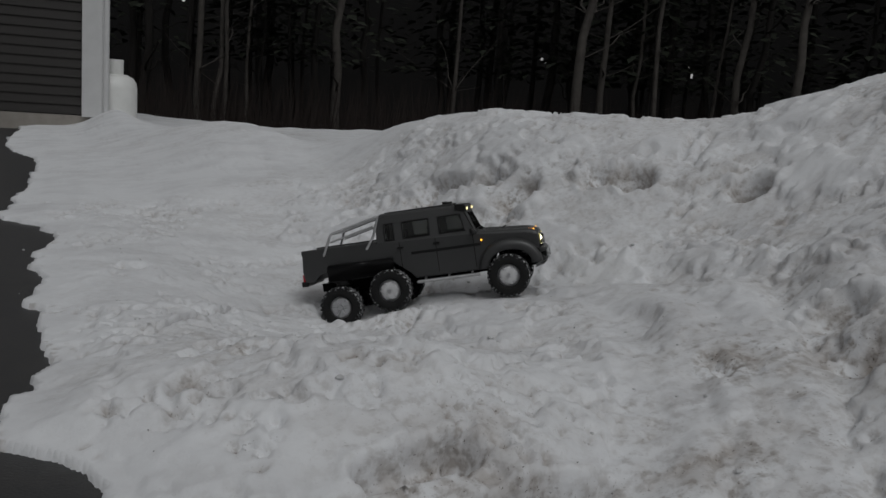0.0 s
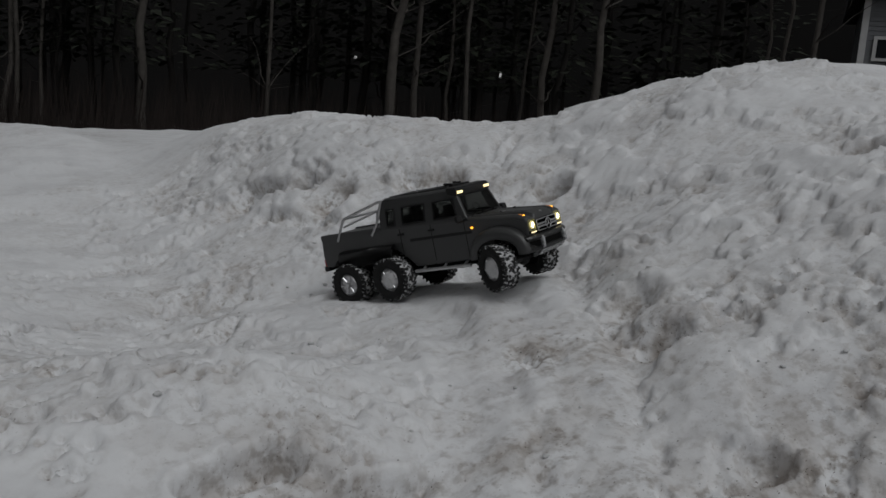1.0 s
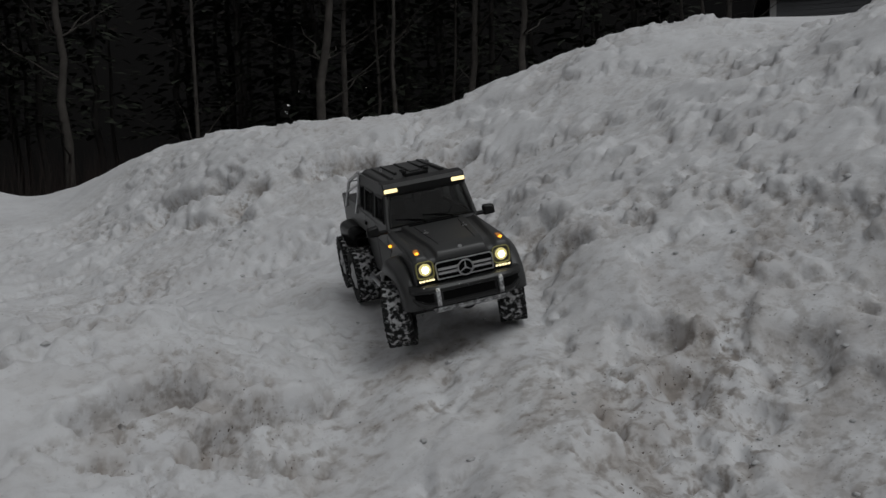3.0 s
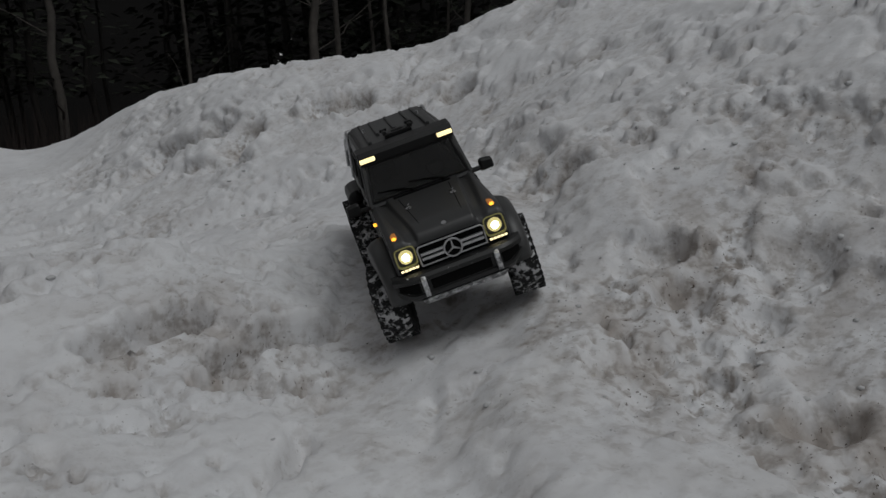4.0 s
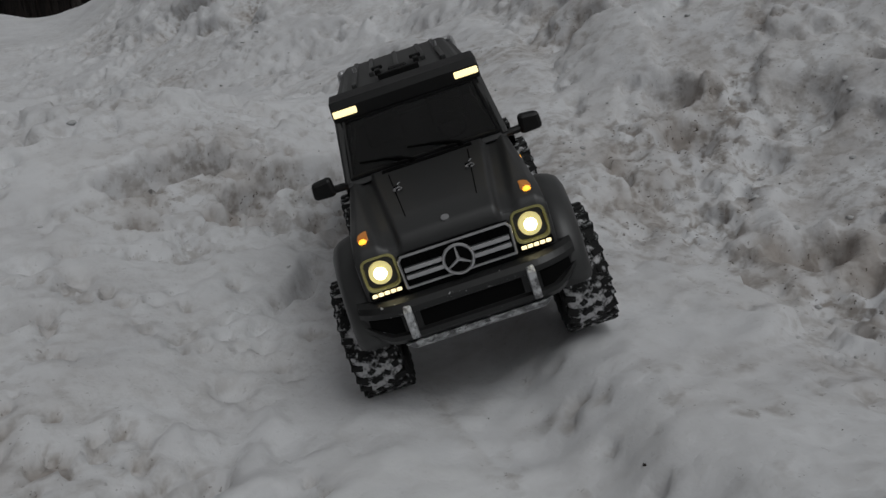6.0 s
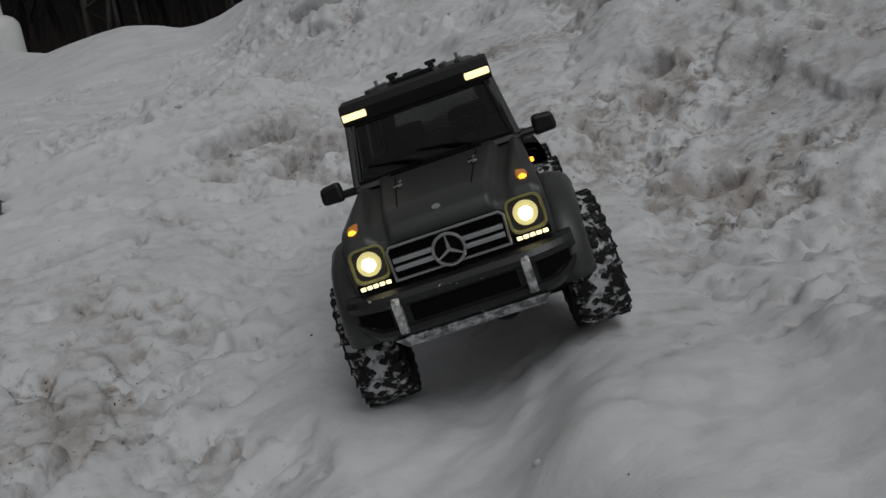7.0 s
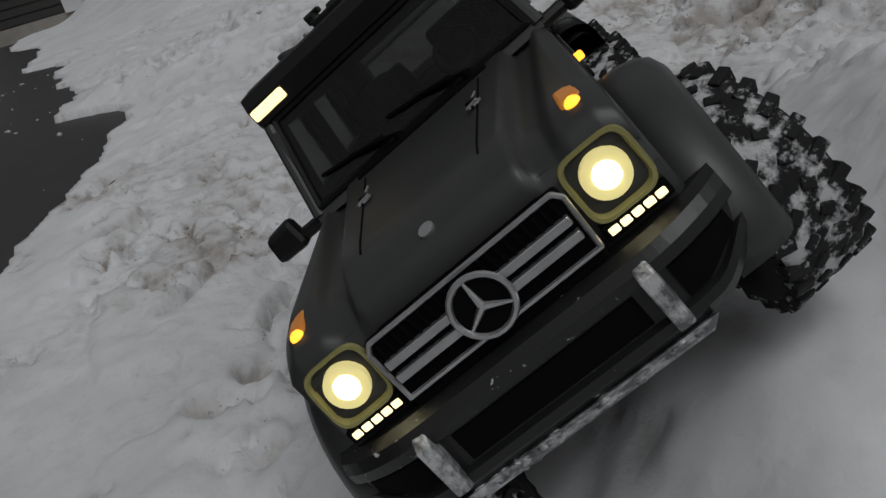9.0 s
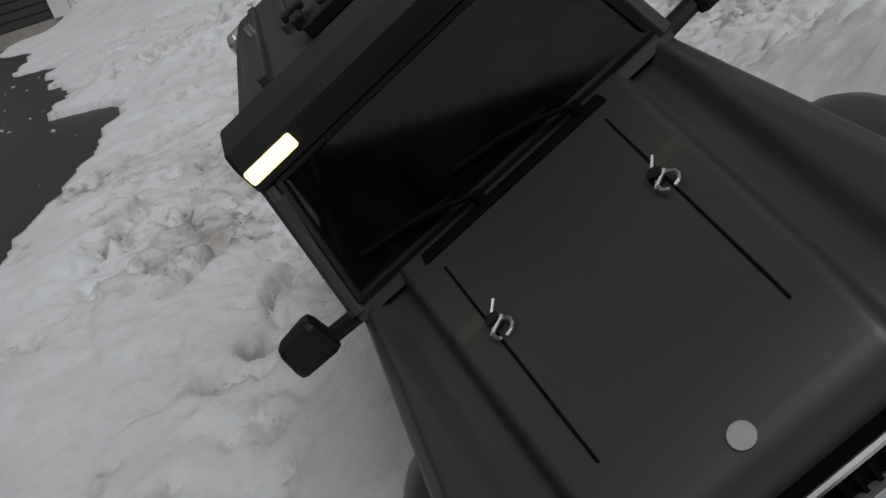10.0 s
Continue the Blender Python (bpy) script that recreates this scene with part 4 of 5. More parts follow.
    ring = [(0.1025, 0.0125 * math.cos(a), 0.1508 + 0.0125 * math.sin(a)) for a in [k * math.pi / 12 for k in range(25)]]
    loop_tube(bm, ring, 0.0014, 6)
    emblem = part("emblem_ring", bm, SILVER, grille, "round silver emblem")
    for k in range(3):
        a = math.pi / 2 + k * 2 * math.pi / 3
        bm = bmesh.new()
        rod(bm, (0.1028, 0, 0.1508), (0.1026, 0.0115 * math.cos(a), 0.1508 + 0.0115 * math.sin(a)), 0.0018, 0.0006, 6)
        part("emblem_spoke", bm, SILVER, emblem)
    disc = bmesh.new()
    rod(disc, (0.098, 0, 0.1508), (0.1019, 0, 0.1508), 0.0118, sides=24)
    part("emblem_back", disc, HOLLOW, emblem)

    # front bumper: one rounded profile that wraps back at the corners
    def bumper_out(y):
        q = max(0.0, min(1.0, (abs(y) - 0.052) / 0.046))
        return 0.0195 * q * q + 0.006 * max(0.0, q - 0.75)
    bm = bmesh.new()
    sections = []
    for k in range(41):
        y = -0.0945 + 0.189 * k / 40
        back, lift = bumper_out(y), 0.012 * smooth((abs(y) - 0.070) / 0.028)
        profile = ((0.070, 0.093 + lift), (0.098 - back, 0.0925 + lift), (0.1050 - back, 0.0945 + lift), (0.1085 - back, 0.0990 + lift), (0.1085 - back, 0.1030 + lift), (0.1055 - back, 0.1045 + lift),
                   (0.1055 - back, 0.1200), (0.1090 - back, 0.1215), (0.1095 - back, 0.1265), (0.1065 - back, 0.1310), (0.1000 - back, 0.1335), (0.070, 0.1335))
        sections.append([bm.verts.new((x, y, z)) for x, z in profile])
    for p, q in zip(sections, sections[1:]):
        for i in range(len(p)):
            h = (i + 1) % len(p)
            bm.faces.new((p[i], p[h], q[h], q[i]))
    bm.faces.new(sections[0])
    bm.faces.new(sections[-1][::-1])
    bumper = part("front_bumper", bm, SPECKLED, truck, "dark grey front bumper speckled with snow")
    for y0, y1 in ((-0.044, 0.044),):
        bm = bmesh.new()
        box(bm, 0.100, 0.1062, y0, y1, 0.1052, 0.1192, 0.0008)
        part("air_intake", bm, HOLLOW, bumper)
    for s in (-1, 1):
        bm = bmesh.new()
        rings = []
        for k in range(7):
            y = 0.0600 + 0.0280 * k / 6
            x, z0 = 0.1055 - bumper_out(y), 0.1052 + 0.0075 * max(0.0, k - 2) / 4
            rings.append([bm.verts.new(p) for p in ((x - 0.006, s * y, z0), (x + 0.0009, s * y, z0), (x + 0.0009, s * y, 0.1195), (x - 0.006, s * y, 0.1195))])
        for p, q in zip(rings, rings[1:]):
            for i in range(4):
                bm.faces.new((p[i], p[(i + 1) % 4], q[(i + 1) % 4], q[i]))
        bm.faces.new(rings[0])
        bm.faces.new(rings[-1][::-1])
        part("air_intake", bm, HOLLOW, bumper)
        bm = bmesh.new()
        prism(bm, [(0.108, 0.098), (0.1135, 0.100), (0.1135, 0.124), (0.106, 0.1300), (0.100, 0.1300)], s * 0.0495, s * 0.0565, 0.001)
        part("bumper_tab", bm, SNOWY_SILVER, bumper, "silver bumper tab dusted with snow")
    bm = bmesh.new()
    rng = random.Random(12)
    hexa(bm, [(0.070, 0.044, 0.076), (0.070, -0.044, 0.076), (0.094, -0.058, 0.083), (0.094, 0.058, 0.083)],
         [(0.074, 0.048, 0.086), (0.074, -0.048, 0.086), (0.107, -0.064, 0.0945), (0.107, 0.064, 0.0945)])
    for k in range(70):
        y, f = rng.uniform(-0.058, 0.058), rng.random()
        lump = bmesh.ops.create_icosphere(bm, subdivisions=1, radius=rng.uniform(0.0014, 0.0036))["verts"]
        bmesh.ops.scale(bm, vec=(rng.uniform(0.5, 1), rng.uniform(0.8, 1.4), rng.uniform(0.5, 1)), verts=lump)
        bmesh.ops.translate(bm, vec=(0.092 + 0.014 * f, y, 0.0835 + 0.0105 * f), verts=lump)
    part("skid_plate", bm, SNOWY_SILVER, bumper, "silver skid plate caked with snow")

    # load bed
    bm = bmesh.new()
    box(bm, -0.562, -0.362, -0.068, 0.068, 0.1975, 0.2035, 0.001)
    part("bed_cover", bm, PLASTIC, truck)
    for s in (-1, 1):
        bm = bmesh.new()
        box(bm, -0.574, -0.356, s * 0.076 - 0.0075, s * 0.076 + 0.0075, 0.192, 0.2075, 0.003)
        part("bed_rail", bm, PAINT, truck)
        bm = bmesh.new()
        loop_tube(bm, [(-0.385, s * 0.086, 0.188), (-0.362, s * 0.080, 0.222), (-0.344, s * 0.073, 0.272), (-0.352, s * 0.072, 0.274), (-0.482, s * 0.074, 0.244), (-0.487, s * 0.077, 0.236), (-0.508, s * 0.086, 0.188)], 0.0036)
        loop_tube(bm, [(-0.360, s * 0.076, 0.250), (-0.484, s * 0.078, 0.222)], 0.0028)
        part("roll_bar", bm, SILVER, truck, "silver tubular roll bar")
        bm = bmesh.new()
        box(bm, -0.580, -0.573, s * 0.070 - 0.010, s * 0.070 + 0.010, 0.120, 0.140, 0.0015)
        part("tail_light", bm, RED, truck, "red tail light")
    for x, z in ((-0.352, 0.274), (-0.482, 0.244)):
        bm = bmesh.new()
        rod(bm, (x, -0.073, z), (x, 0.073, z), 0.0034, sides=8)
        part("cross_bar", bm, SILVER, truck)
    bm = bmesh.new()
    box(bm, -0.586, -0.566, -0.080, 0.080, 0.106, 0.122, 0.003)
    part("rear_bumper", bm, PLASTIC, truck)

    # chassis and axles
    bm = bmesh.new()
    for s in (-1, 1):
        box(bm, -0.54, 0.085, s * 0.030 - 0.005, s * 0.030 + 0.005, 0.082, 0.106, 0.001)
    box(bm, -0.25, -0.09, -0.045, 0.045, 0.076, 0.094, 0.002)
    part("chassis", bm, HOLLOW, truck)
    for x in AXLES:
        bm = bmesh.new()
        rod(bm, (x, -0.085, HUB_Z), (x, 0.085, HUB_Z), 0.010, sides=12)
        ball = bmesh.ops.create_uvsphere(bm, u_segments=14, v_segments=8, radius=0.020)["verts"]
        bmesh.ops.translate(bm, vec=(x, 0.022, HUB_Z), verts=ball)
        axle = part("axle", bm, PLASTIC, truck)
        for s in (-1, 1):
            damper = bmesh.new()
            rod(damper, (x - 0.012, s * 0.055, HUB_Z), (x - 0.020, s * 0.050, 0.142), 0.006, sides=10)
            part("damper", damper, PLASTIC, axle)

    # wheels
    tyre_mesh, lug_mesh, band_mesh, rim_mesh, back_mesh, plug_mesh = wheel_meshes()
    wheels = []
    for x in AXLES:
        for s in (-1, 1):
            hub = new("wheel")
            hub.parent = truck
            for name, me, label in (("tyre", tyre_mesh, "black off-road tyre"), ("tread", lug_mesh, "black knobbly tread blocks"), ("tread_snow", band_mesh, "snow packed between the tread blocks"), ("rim", rim_mesh, "silver rim"), ("rim_back", back_mesh, "black back of the rim")):
                ob = new(name, me)
                ob.parent = hub
                if s < 0 and name.startswith("rim"):
                    ob.rotation_euler = (0, 0, math.pi)
                tagged(ob, label)
            if x > -0.4:
                ob = new("snow_plug", plug_mesh)
                ob.parent = hub
                ob.location = (0, s * 0.018, 0)
                tagged(ob, "snow packed into the rim")
            wheels.append((hub, x, s))
    return truck, wheels


TRUCK, WHEELS = build_truck()
STEER = ((0, 0), (0.7, -6), (1.0, -24), (1.5, -26), (2.5, -22), (3.2, -14), (4.5, -4), (6.0, 0), (7.5, 6), (8.2, 12), (9.0, 15), (10, 15))


def motions():
    walk(TRUCK, TRUCK_ROWS)
    times = [k / 10 for k in range(101)]
    span = [t for t, _ in TRUCK_ROWS]
    spots = [m.translation for _, m in TRUCK_ROWS]
    spin, path = 0.0, []
    xyz = [np.interp(times, span, [p[i] for p in spots]) for i in range(3)]
    for k, t in enumerate(times):
        if k:
            spin += math.dist([c[k] for c in xyz], [c[k - 1] for c in xyz]) / WHEEL_RADIUS
        path.append(spin)
    for hub, x, s in WHEELS:
        rows = []
        for t, a in zip(times, path):
            steer = np.interp(t, [q[0] for q in STEER], [q[1] for q in STEER]) if x == 0 else 0.0
            rows.append((t, Matrix.Translation((x, s * HALF_TRACK, HUB_Z - droop(t, x) + (heave(t, s) if x == 0 else 0.0))) @ Matrix.Rotation(radians(float(steer)), 4, "Z") @ Matrix.Rotation(a, 4, "Y")))
        walk(hub, rows)


# ---- the brown house beside the drive ----
def build_house():
    house = thing("house", "brown clapboard house corner with white trim and concrete foundation", "house")
    house.matrix_basis = pose(0.41, 9.25, -0.42, 0, 0, -2)
    # the front wall runs to -x from the corner at the origin; its foot stands on the foundation
    bm = bmesh.new()
    box(bm, -0.98, -0.10, 0.02, 0.22, 0.0, 3.2)
    box(bm, -0.25, -0.02, 0.22, 6.0, 0.0, 3.2)
    wall = part("wall", bm, SIDING, house)
    plank = bmesh.new()
    hexa(plank, [(-0.985, 0.0, 0.0), (-0.175, 0.0, 0.0), (-0.175, 0.02, 0.0), (-0.985, 0.02, 0.0)],
         [(-0.985, 0.014, 0.092), (-0.175, 0.014, 0.092), (-0.175, 0.02, 0.092), (-0.985, 0.02, 0.092)])
    me = finish(plank, SIDING)
    for k in range(34):
        ob = new("clapboard", me)
        ob.parent = wall
        ob.location = (0, 0, 0.01 + k * 0.088)
    bm = bmesh.new()
    box(bm, -0.18, 0.0, -0.025, 0.018, -0.01, 3.2, 0.004)
    box(bm, -0.02, 0.012, 0.018, 0.14, -0.01, 3.2, 0.004)
    part("corner_board", bm, WHITE_PAINT, house)
    bm = bmesh.new()
    box(bm, -1.10, -0.98, -0.03, 0.1, -0.30, 2.2, 0.004)
    part("door_trim", bm, WHITE_PAINT, house)
    bm = bmesh.new()
    box(bm, -2.1, -1.10, 0.02, 0.1, -0.28, 2.2, 0.004)
    part("door", bm, WHITE_PAINT, house, "dark panelled door in white trim")
    bm = bmesh.new()
    box(bm, -3.2, -2.1, 0.02, 0.2, -0.28, 3.2)
    box(bm, -2.1, -0.98, 0.02, 0.2, 2.2, 3.2)
    part("wall", bm, SIDING, house)
    bm = bmesh.new()
    box(bm, -0.98, 0.02, 0.005, 0.25, -0.55, 0.0)
    box(bm, -0.22, 0.02, 0.25, 6.0, -0.55, 0.0)
    part("foundation", bm, CONCRETE, house)
    bm = bmesh.new()
    hexa(bm, [(-3.4, -0.3, 3.1), (0.3, -0.3, 3.1), (0.3, 6.3, 3.1), (-3.4, 6.3, 3.1)], [(-3.4, 2.9, 4.8), (0.3, 2.9, 4.8), (0.3, 3.1, 4.8), (-3.4, 3.1, 4.8)])
    part("roof", bm, ROOFING, house)
    bm = bmesh.new()
    rod(bm, (0.035, 0.05, 3.1), (0.035, 0.05, -0.14), 0.032, sides=12)
    rod(bm, (0.035, 0.05, -0.14), (0.06, -0.10, -0.22), 0.032, sides=12)
    part("downspout", bm, WHITE_PAINT, house, "white downspout with an elbow")


def build_tank():
    tank = thing("gas_tank", "white upright propane cylinder standing in snow by the house", "gas tank")
    tank.matrix_basis = pose(0.53, 9.6, -1.0)
    bm = bmesh.new()
    outline = [(0.0, 0.0), (0.21, 0.0), (0.235, 0.03), (0.235, 0.86), (0.225, 0.92), (0.19, 0.97), (0.13, 1.0), (0.0, 1.01)]
    n = 32
    rings = [[bm.verts.new((r * math.cos(2 * math.pi * k / n), r * math.sin(2 * math.pi * k / n), z)) for k in range(n)] for r, z in outline[1:-1]]
    for p, q in zip(rings, rings[1:]):
        for k in range(n):
            bm.faces.new((p[k], p[(k + 1) % n], q[(k + 1) % n], q[k]))
    bm.faces.new(rings[0][::-1])
    bm.faces.new(rings[-1])
    part("cylinder", bm, TANK_PAINT, tank, "", True)
    bm = bmesh.new()
    ring = bmesh.ops.create_cone(bm, cap_ends=False, segments=24, radius1=0.10, radius2=0.10, depth=0.15)["verts"]
    bmesh.ops.translate(bm, vec=(0, 0, 1.07), verts=ring)
    bmesh.ops.solidify(bm, geom=list(bm.faces), thickness=0.006)
    part("collar", bm, TANK_PAINT, tank)
    bm = bmesh.new()
    rod(bm, (0, 0, 1.0), (0, 0, 1.1), 0.02, sides=10)
    rod(bm, (0, -0.05, 1.06), (0, 0.05, 1.06), 0.014, sides=8)
    part("valve", bm, SILVER, tank)


def build_far_house():
    house = thing("house", "grey clapboard house with white corner board and windows", "house")
    house.matrix_basis = pose(22.17, 12.85, -2.15, 0, 0, -58)
    # the wall faces -y; +x runs away to the side
    bm = bmesh.new()
    box(bm, 0.0, 9.0, 0.0, 6.0, 0.0, 6.0)
    wall = part("wall", bm, GREY_SIDING, house)
    plank = bmesh.new()
    hexa(plank, [(0.12, -0.03, 0.0), (9.0, -0.03, 0.0), (9.0, 0.0, 0.0), (0.12, 0.0, 0.0)], [(0.12, -0.012, 0.12), (9.0, -0.012, 0.12), (9.0, 0.0, 0.12), (0.12, 0.0, 0.12)])
    me = finish(plank, GREY_SIDING)
    for k in range(49):
        ob = new("clapboard", me)
        ob.parent = wall
        ob.location = (0, 0, 0.1 + k * 0.12)
    bm = bmesh.new()
    box(bm, -0.03, 0.13, -0.06, 0.1, 0.0, 6.0)
    part("corner_board", bm, WHITE_PAINT, house)
    bm = bmesh.new()
    hexa(bm, [(-0.4, -0.4, 5.9), (9.4, -0.4, 5.9), (9.4, 6.4, 5.9), (-0.4, 6.4, 5.9)], [(-0.4, 2.8, 8.0), (9.4, 2.8, 8.0), (9.4, 3.2, 8.0), (-0.4, 3.2, 8.0)])
    part("roof", bm, ROOFING, house)
    for x in (0.30, 2.55, 4.8):
        for z in (2.78, 4.25):
            bm = bmesh.new()
            box(bm, x, x + 0.62, -0.08, -0.01, z, z + 0.08)
            box(bm, x, x + 0.62, -0.08, -0.01, z + 0.55, z + 0.63)
            box(bm, x, x + 0.09, -0.08, -0.01, z + 0.08, z + 0.55)
            box(bm, x + 0.53, x + 0.62, -0.08, -0.01, z + 0.08, z + 0.55)
            fr = part("window", bm, WHITE_PAINT, house)
            bm = bmesh.new()
            box(bm, x + 0.08, x + 0.54, -0.045, -0.005, z + 0.07, z + 0.56)
            part("pane", bm, PANE, fr)


# ---- the woods ----
def limb(bm, a, b, r0, r1, rng, bends=5, wander=0.08):
    """A tapered, crooked limb; returns its points."""
    a, b = Vector(a), Vector(b)
    points = [a]
    for k in range(1, bends + 1):
        f = k / bends
        points.append(a.lerp(b, f) + Vector((rng.uniform(-1, 1), rng.uniform(-1, 1), 0)) * wander * (1 if k < bends else 0.3))
    rings = []
    for k, p in enumerate(points):
        r = r0 + (r1 - r0) * k / bends
        rings.append([bm.verts.new(p + Vector((r * math.cos(i * math.pi / 3.5), r * math.sin(i * math.pi / 3.5), 0))) for i in range(7)])
    for p, q in zip(rings, rings[1:]):
        for i in range(7):
            bm.faces.new((p[i], p[(i + 1) % 7], q[(i + 1) % 7], q[i]))
    bm.faces.new(rings[-1])
    return points


def build_tree(x, y, radius, lean, rng, pine, mat, label, twigs):
    tree = thing("tree", label, "tree", "trees at the wood's edge")
    tree.matrix_basis = pose(x, y, -1.35)
    bm = bmesh.new()
    top = Vector((lean * 7 + rng.uniform(-0.3, 0.3), rng.uniform(-0.4, 0.4), 8.5 + rng.uniform(-1, 2)))
    points = limb(bm, (0, 0, 0), top, radius * 0.95, radius * 0.3, rng, 9, 0.05 + radius * 0.3)
    part("trunk", bm, mat, tree, "", True)
    for k in range(twigs):
        h = rng.uniform(1.4, 6.5)
        i = min(int(h / top.z * 9), 8)
        base = points[i].lerp(points[i + 1], 0.5)
        a = rng.uniform(0, 2 * math.pi)
        reach = rng.uniform(0.5, 1.7)
        tip = base + Vector((math.cos(a) * reach, math.sin(a) * reach, rng.uniform(-0.1, 0.9) * reach))
        bm = bmesh.new()
        limb(bm, base, tip, radius * 0.26, radius * 0.07, rng, 4, 0.09)
        part("limb", bm, mat, tree, "", True)
    crown = bmesh.new()
    count = 420 if pine else 120
    for k in range(count):
        h = rng.uniform(2.0 if pine else 5.0, top.z)
        a = rng.uniform(0, 2 * math.pi)
        reach = rng.uniform(0.2, (2.6 if pine else 1.8) * (1.12 - h / top.z))
        c = Vector((math.cos(a) * reach + top.x * h / top.z, math.sin(a) * reach, h))
        s = rng.uniform(0.10, 0.30)
        out = Vector((math.cos(a), math.sin(a), rng.uniform(-0.5, 0.2)))
        side = out.cross(Vector((0, 0, 1))).normalized()
        v = [crown.verts.new(c + out * s), crown.verts.new(c + side * s * 0.45), crown.verts.new(c - out * s * 0.6), crown.verts.new(c - side * s * 0.45 + Vector((0, 0, 0.05)))]
        crown.faces.new(v)
    part("crown", crown, NEEDLES if pine else BRUSH, tree)


def build_woods():
    rng = random.Random(7)
    # bearing in degrees from +y towards +x, distance, trunk radius, lean: the trunks that stand out pale at the edge
    marked = ((8.2, 20, 0.085, 0), (9.1, 21, 0.07, 0.02), (9.5, 21, 0.06, 0.03), (11, 22, 0.05, 0.05), (16.7, 20, 0.12, 0), (24.2, 21, 0.06, -0.02), (31.6, 20, 0.14, 0.09), (33.4, 21, 0.1, 0.01), (35.5, 22, 0.06, 0.06), (36.8, 21, 0.07, 0.05), (40.1, 22, 0.05, 0.02), (41.3, 21, 0.1, 0.06), (44.9, 20, 0.12, 0.08), (54.7, 22, 0.06, 0), (56.1, 22, 0.07, 0), (57.3, 21, 0.09, -0.01))
    for bearing, far, radius, lean in marked:
        a = radians(bearing)
        build_tree(far * math.sin(a), far * math.cos(a), radius, lean, rng, False, BARK, "slender grey-barked tree with bare limbs", 12)
    # trees further in wear the bark with shade put into its colour
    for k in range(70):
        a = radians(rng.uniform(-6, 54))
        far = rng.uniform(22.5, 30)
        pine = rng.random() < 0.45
        build_tree(far * math.sin(a), far * math.cos(a), rng.uniform(0.05, 0.14), rng.uniform(-0.04, 0.04), rng, pine, SHADED_BARK, "pine with low dead limbs, bark darkened for the wood's shade" if pine else "bare tree in the wood, bark darkened for its shade", 6)
    # brush at the wood's foot
    verts, faces = [], []
    for k in range(9000):
        a = radians(rng.uniform(-8, 78))
        far = rng.uniform(17, 27)
        p = Vector((far * math.sin(a), far * math.cos(a), -1.35))
        tip = p + Vector((rng.uniform(-0.4, 0.4), rng.uniform(-0.4, 0.4), rng.uniform(0.5, 1.9)))
        w = rng.uniform(0.006, 0.016)
        side = Vector((math.cos(a), -math.sin(a), 0)) * w
        i = len(verts)
        verts += [p - side, p + side, tip]
        faces.append((i, i + 1, i + 2))
    me = bpy.data.meshes.new("brush")
    me.from_pydata(verts, [], faces)
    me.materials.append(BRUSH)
    tagged(new("brush", me), "tangle of bare brown brush under the trees", "brush", kind="stuff")
    # curved near-black sheet paints the wood's shade, with chinks where the sky comes through
    chinks = ((29.6, 2.15), (29.4, 1.8), (29.8, 1.7), (30.1, 1.75), (30.3, 2.6), (38.6, 1.9), (7.0, 2.9), (38.7, 1.55), (34.5, 2.7))
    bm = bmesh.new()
    # carried right round, unseen, to darken what the windscreen reflects
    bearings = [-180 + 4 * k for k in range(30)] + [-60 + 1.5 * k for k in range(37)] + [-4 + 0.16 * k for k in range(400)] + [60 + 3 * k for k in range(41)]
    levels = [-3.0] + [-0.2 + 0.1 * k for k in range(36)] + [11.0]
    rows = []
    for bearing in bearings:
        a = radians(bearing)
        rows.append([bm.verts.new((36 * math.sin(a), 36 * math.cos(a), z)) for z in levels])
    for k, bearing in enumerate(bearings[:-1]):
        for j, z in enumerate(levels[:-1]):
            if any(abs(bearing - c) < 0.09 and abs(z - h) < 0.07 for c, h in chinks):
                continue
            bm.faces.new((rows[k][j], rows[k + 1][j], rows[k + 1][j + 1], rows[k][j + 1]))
    tagged(new("backdrop", finish(bm, WOOD_SHADE)), "curved near-black sheet painted as the wood's shade, carried on unseen behind the camera", "woods", kind="structure")


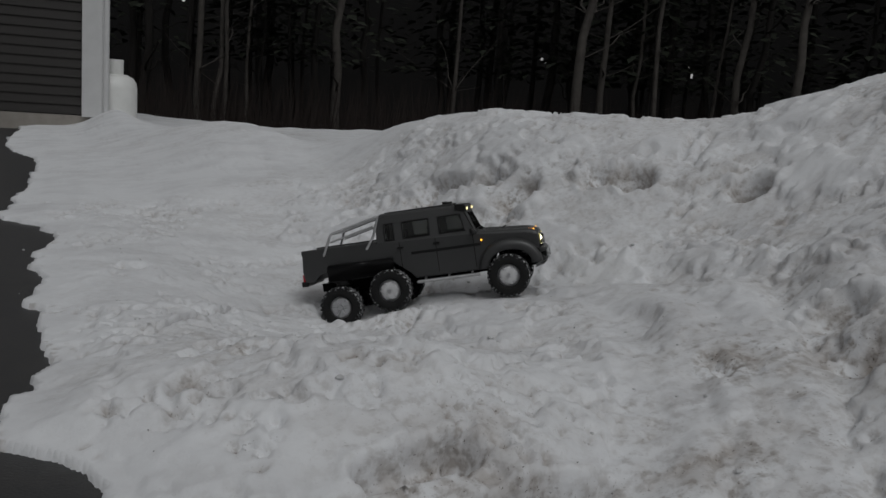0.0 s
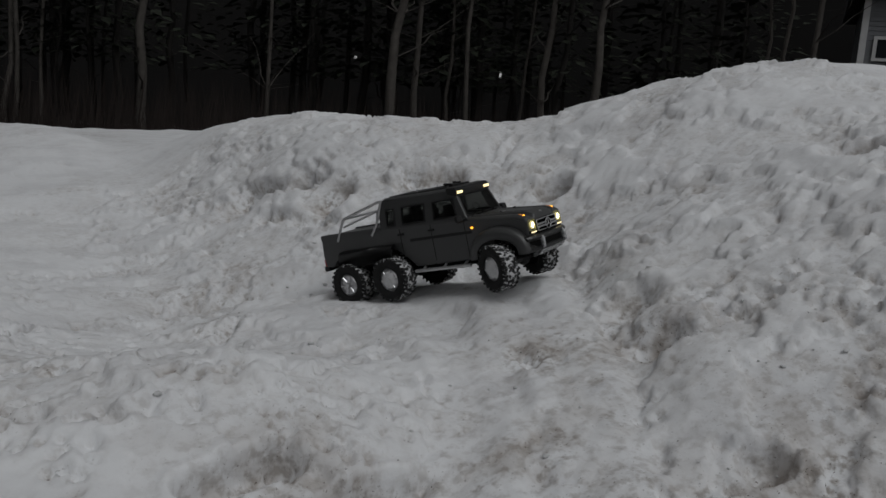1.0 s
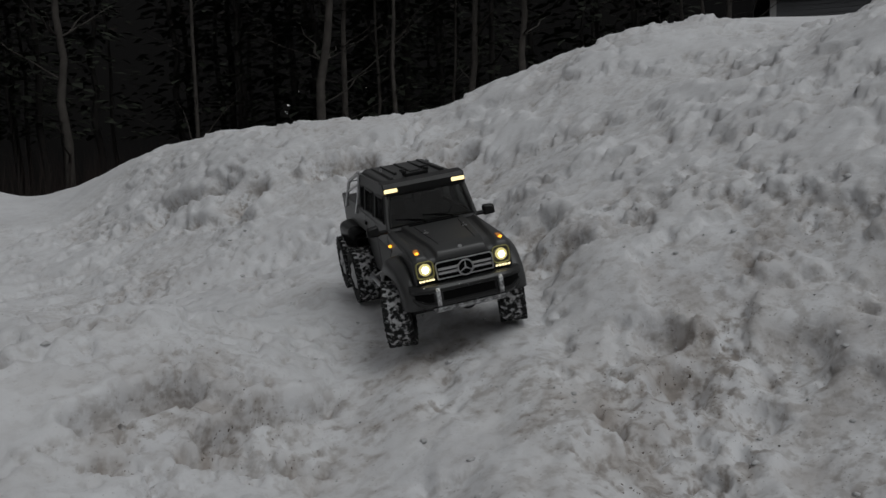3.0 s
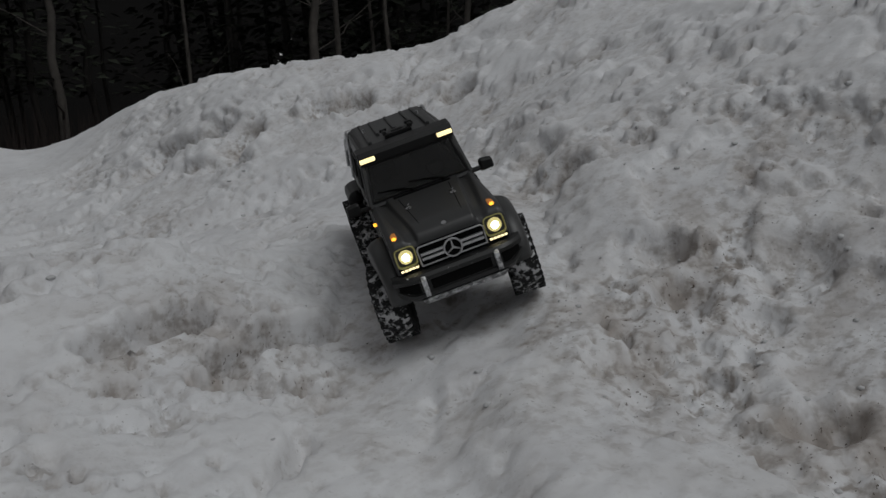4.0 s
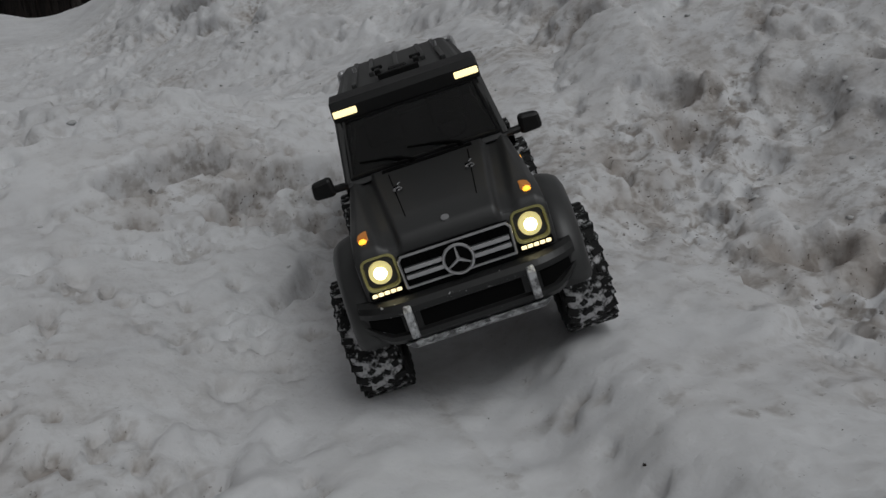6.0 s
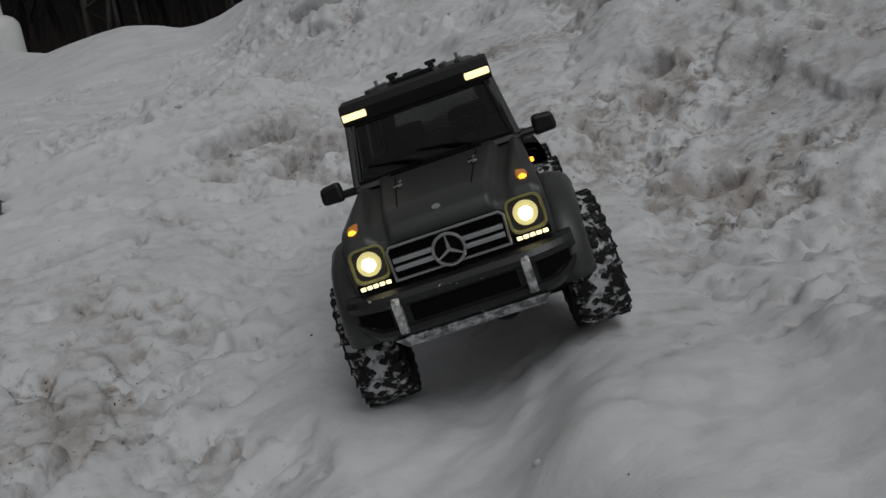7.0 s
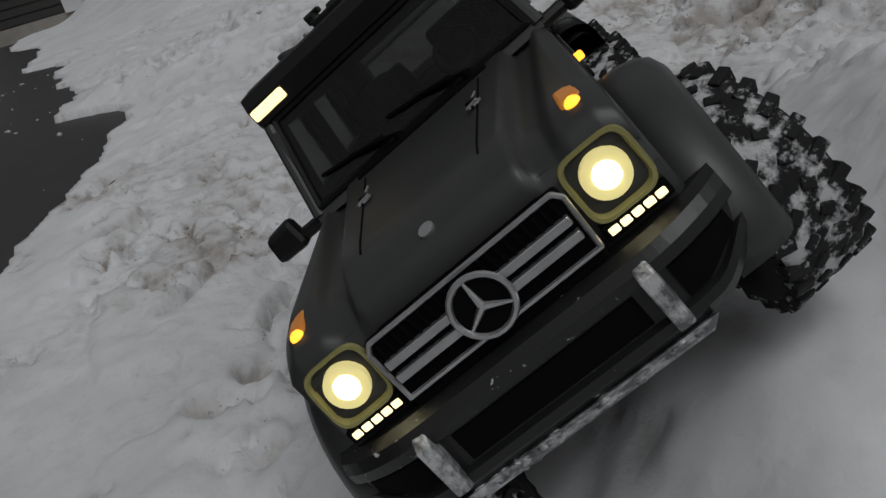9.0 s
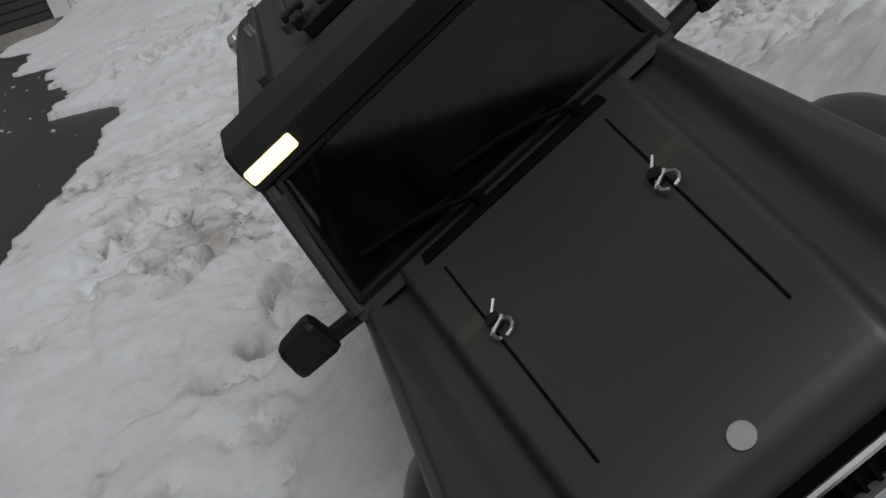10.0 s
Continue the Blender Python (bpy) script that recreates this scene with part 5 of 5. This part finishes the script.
# ---- crumbs of ice and bits of bark ----
def scatter(name, count, spots, mat, size, label, category, seed, sink=0.3):
    """Many small uneven lumps on the surfaces as one mesh."""
    rng = random.Random(seed)
    base = bmesh.new()
    bmesh.ops.create_icosphere(base, subdivisions=1, radius=1.0)
    base.verts.ensure_lookup_table()
    shape = [v.co.copy() for v in base.verts]
    tris = [[v.index for v in f.verts] for f in base.faces]
    base.free()
    xy = np.array([spots(rng) for k in range(count)])
    down = bpy.context.evaluated_depsgraph_get()
    verts, faces = [], []
    for x, y in xy:
        hit, place, *_ = scene.ray_cast(down, (x, y, 1.0), (0, 0, -1))
        if not hit:
            continue
        s = size * min(rng.lognormvariate(0, 0.55), 2.2)
        turn = Euler((rng.uniform(0, 6), rng.uniform(0, 6), rng.uniform(0, 6))).to_matrix()
        sx, sy, sz = rng.uniform(0.7, 1.5), rng.uniform(0.6, 1.2), rng.uniform(0.4, 0.8)
        i = len(verts)
        for c in shape:
            q = turn @ (c * rng.uniform(0.8, 1.2))
            verts.append((place.x + q.x * s * sx, place.y + q.y * s * sy, place.z + (q.z * sz + sz - 2 * sink * sz) * s))
        faces += [[i + j for j in t] for t in tris]
    me = bpy.data.meshes.new(name)
    me.from_pydata(verts, [], faces)
    me.materials.append(mat)
    me.polygons.foreach_set("use_smooth", [True] * len(me.polygons))
    tagged(new(name, me), label, category, kind="stuff")


def on_drive(rng):
    y = rng.uniform(-0.6, 3.0)
    return float(np.interp(y, EDGE_Y, EDGE_X)) - 0.03 - abs(rng.gauss(0, 0.16)), y


def on_snow(rng):
    return rng.uniform(0.1, 2.4), rng.uniform(-0.7, 3.0)


def on_bank(rng):
    return rng.gauss(1.15, 0.4), rng.gauss(0.7, 0.8)


bpy.context.view_layer.update()
scatter("ice_crumbs", 46, on_drive, PACKED, 0.0036, "crumbs of ice scattered on the asphalt", "ice", 3)
scatter("snow_crumbs", 170, on_bank, PACKED, 0.0032, "loose crumbs of snow on the bank", "snow", 4)
scatter("bark_bits", 260, on_snow, BRUSH, 0.0008, "dark bits of bark and grit on the snow", "grit", 5, 0.1)

build_house()
build_tank()
build_far_house()
build_woods()
motions()
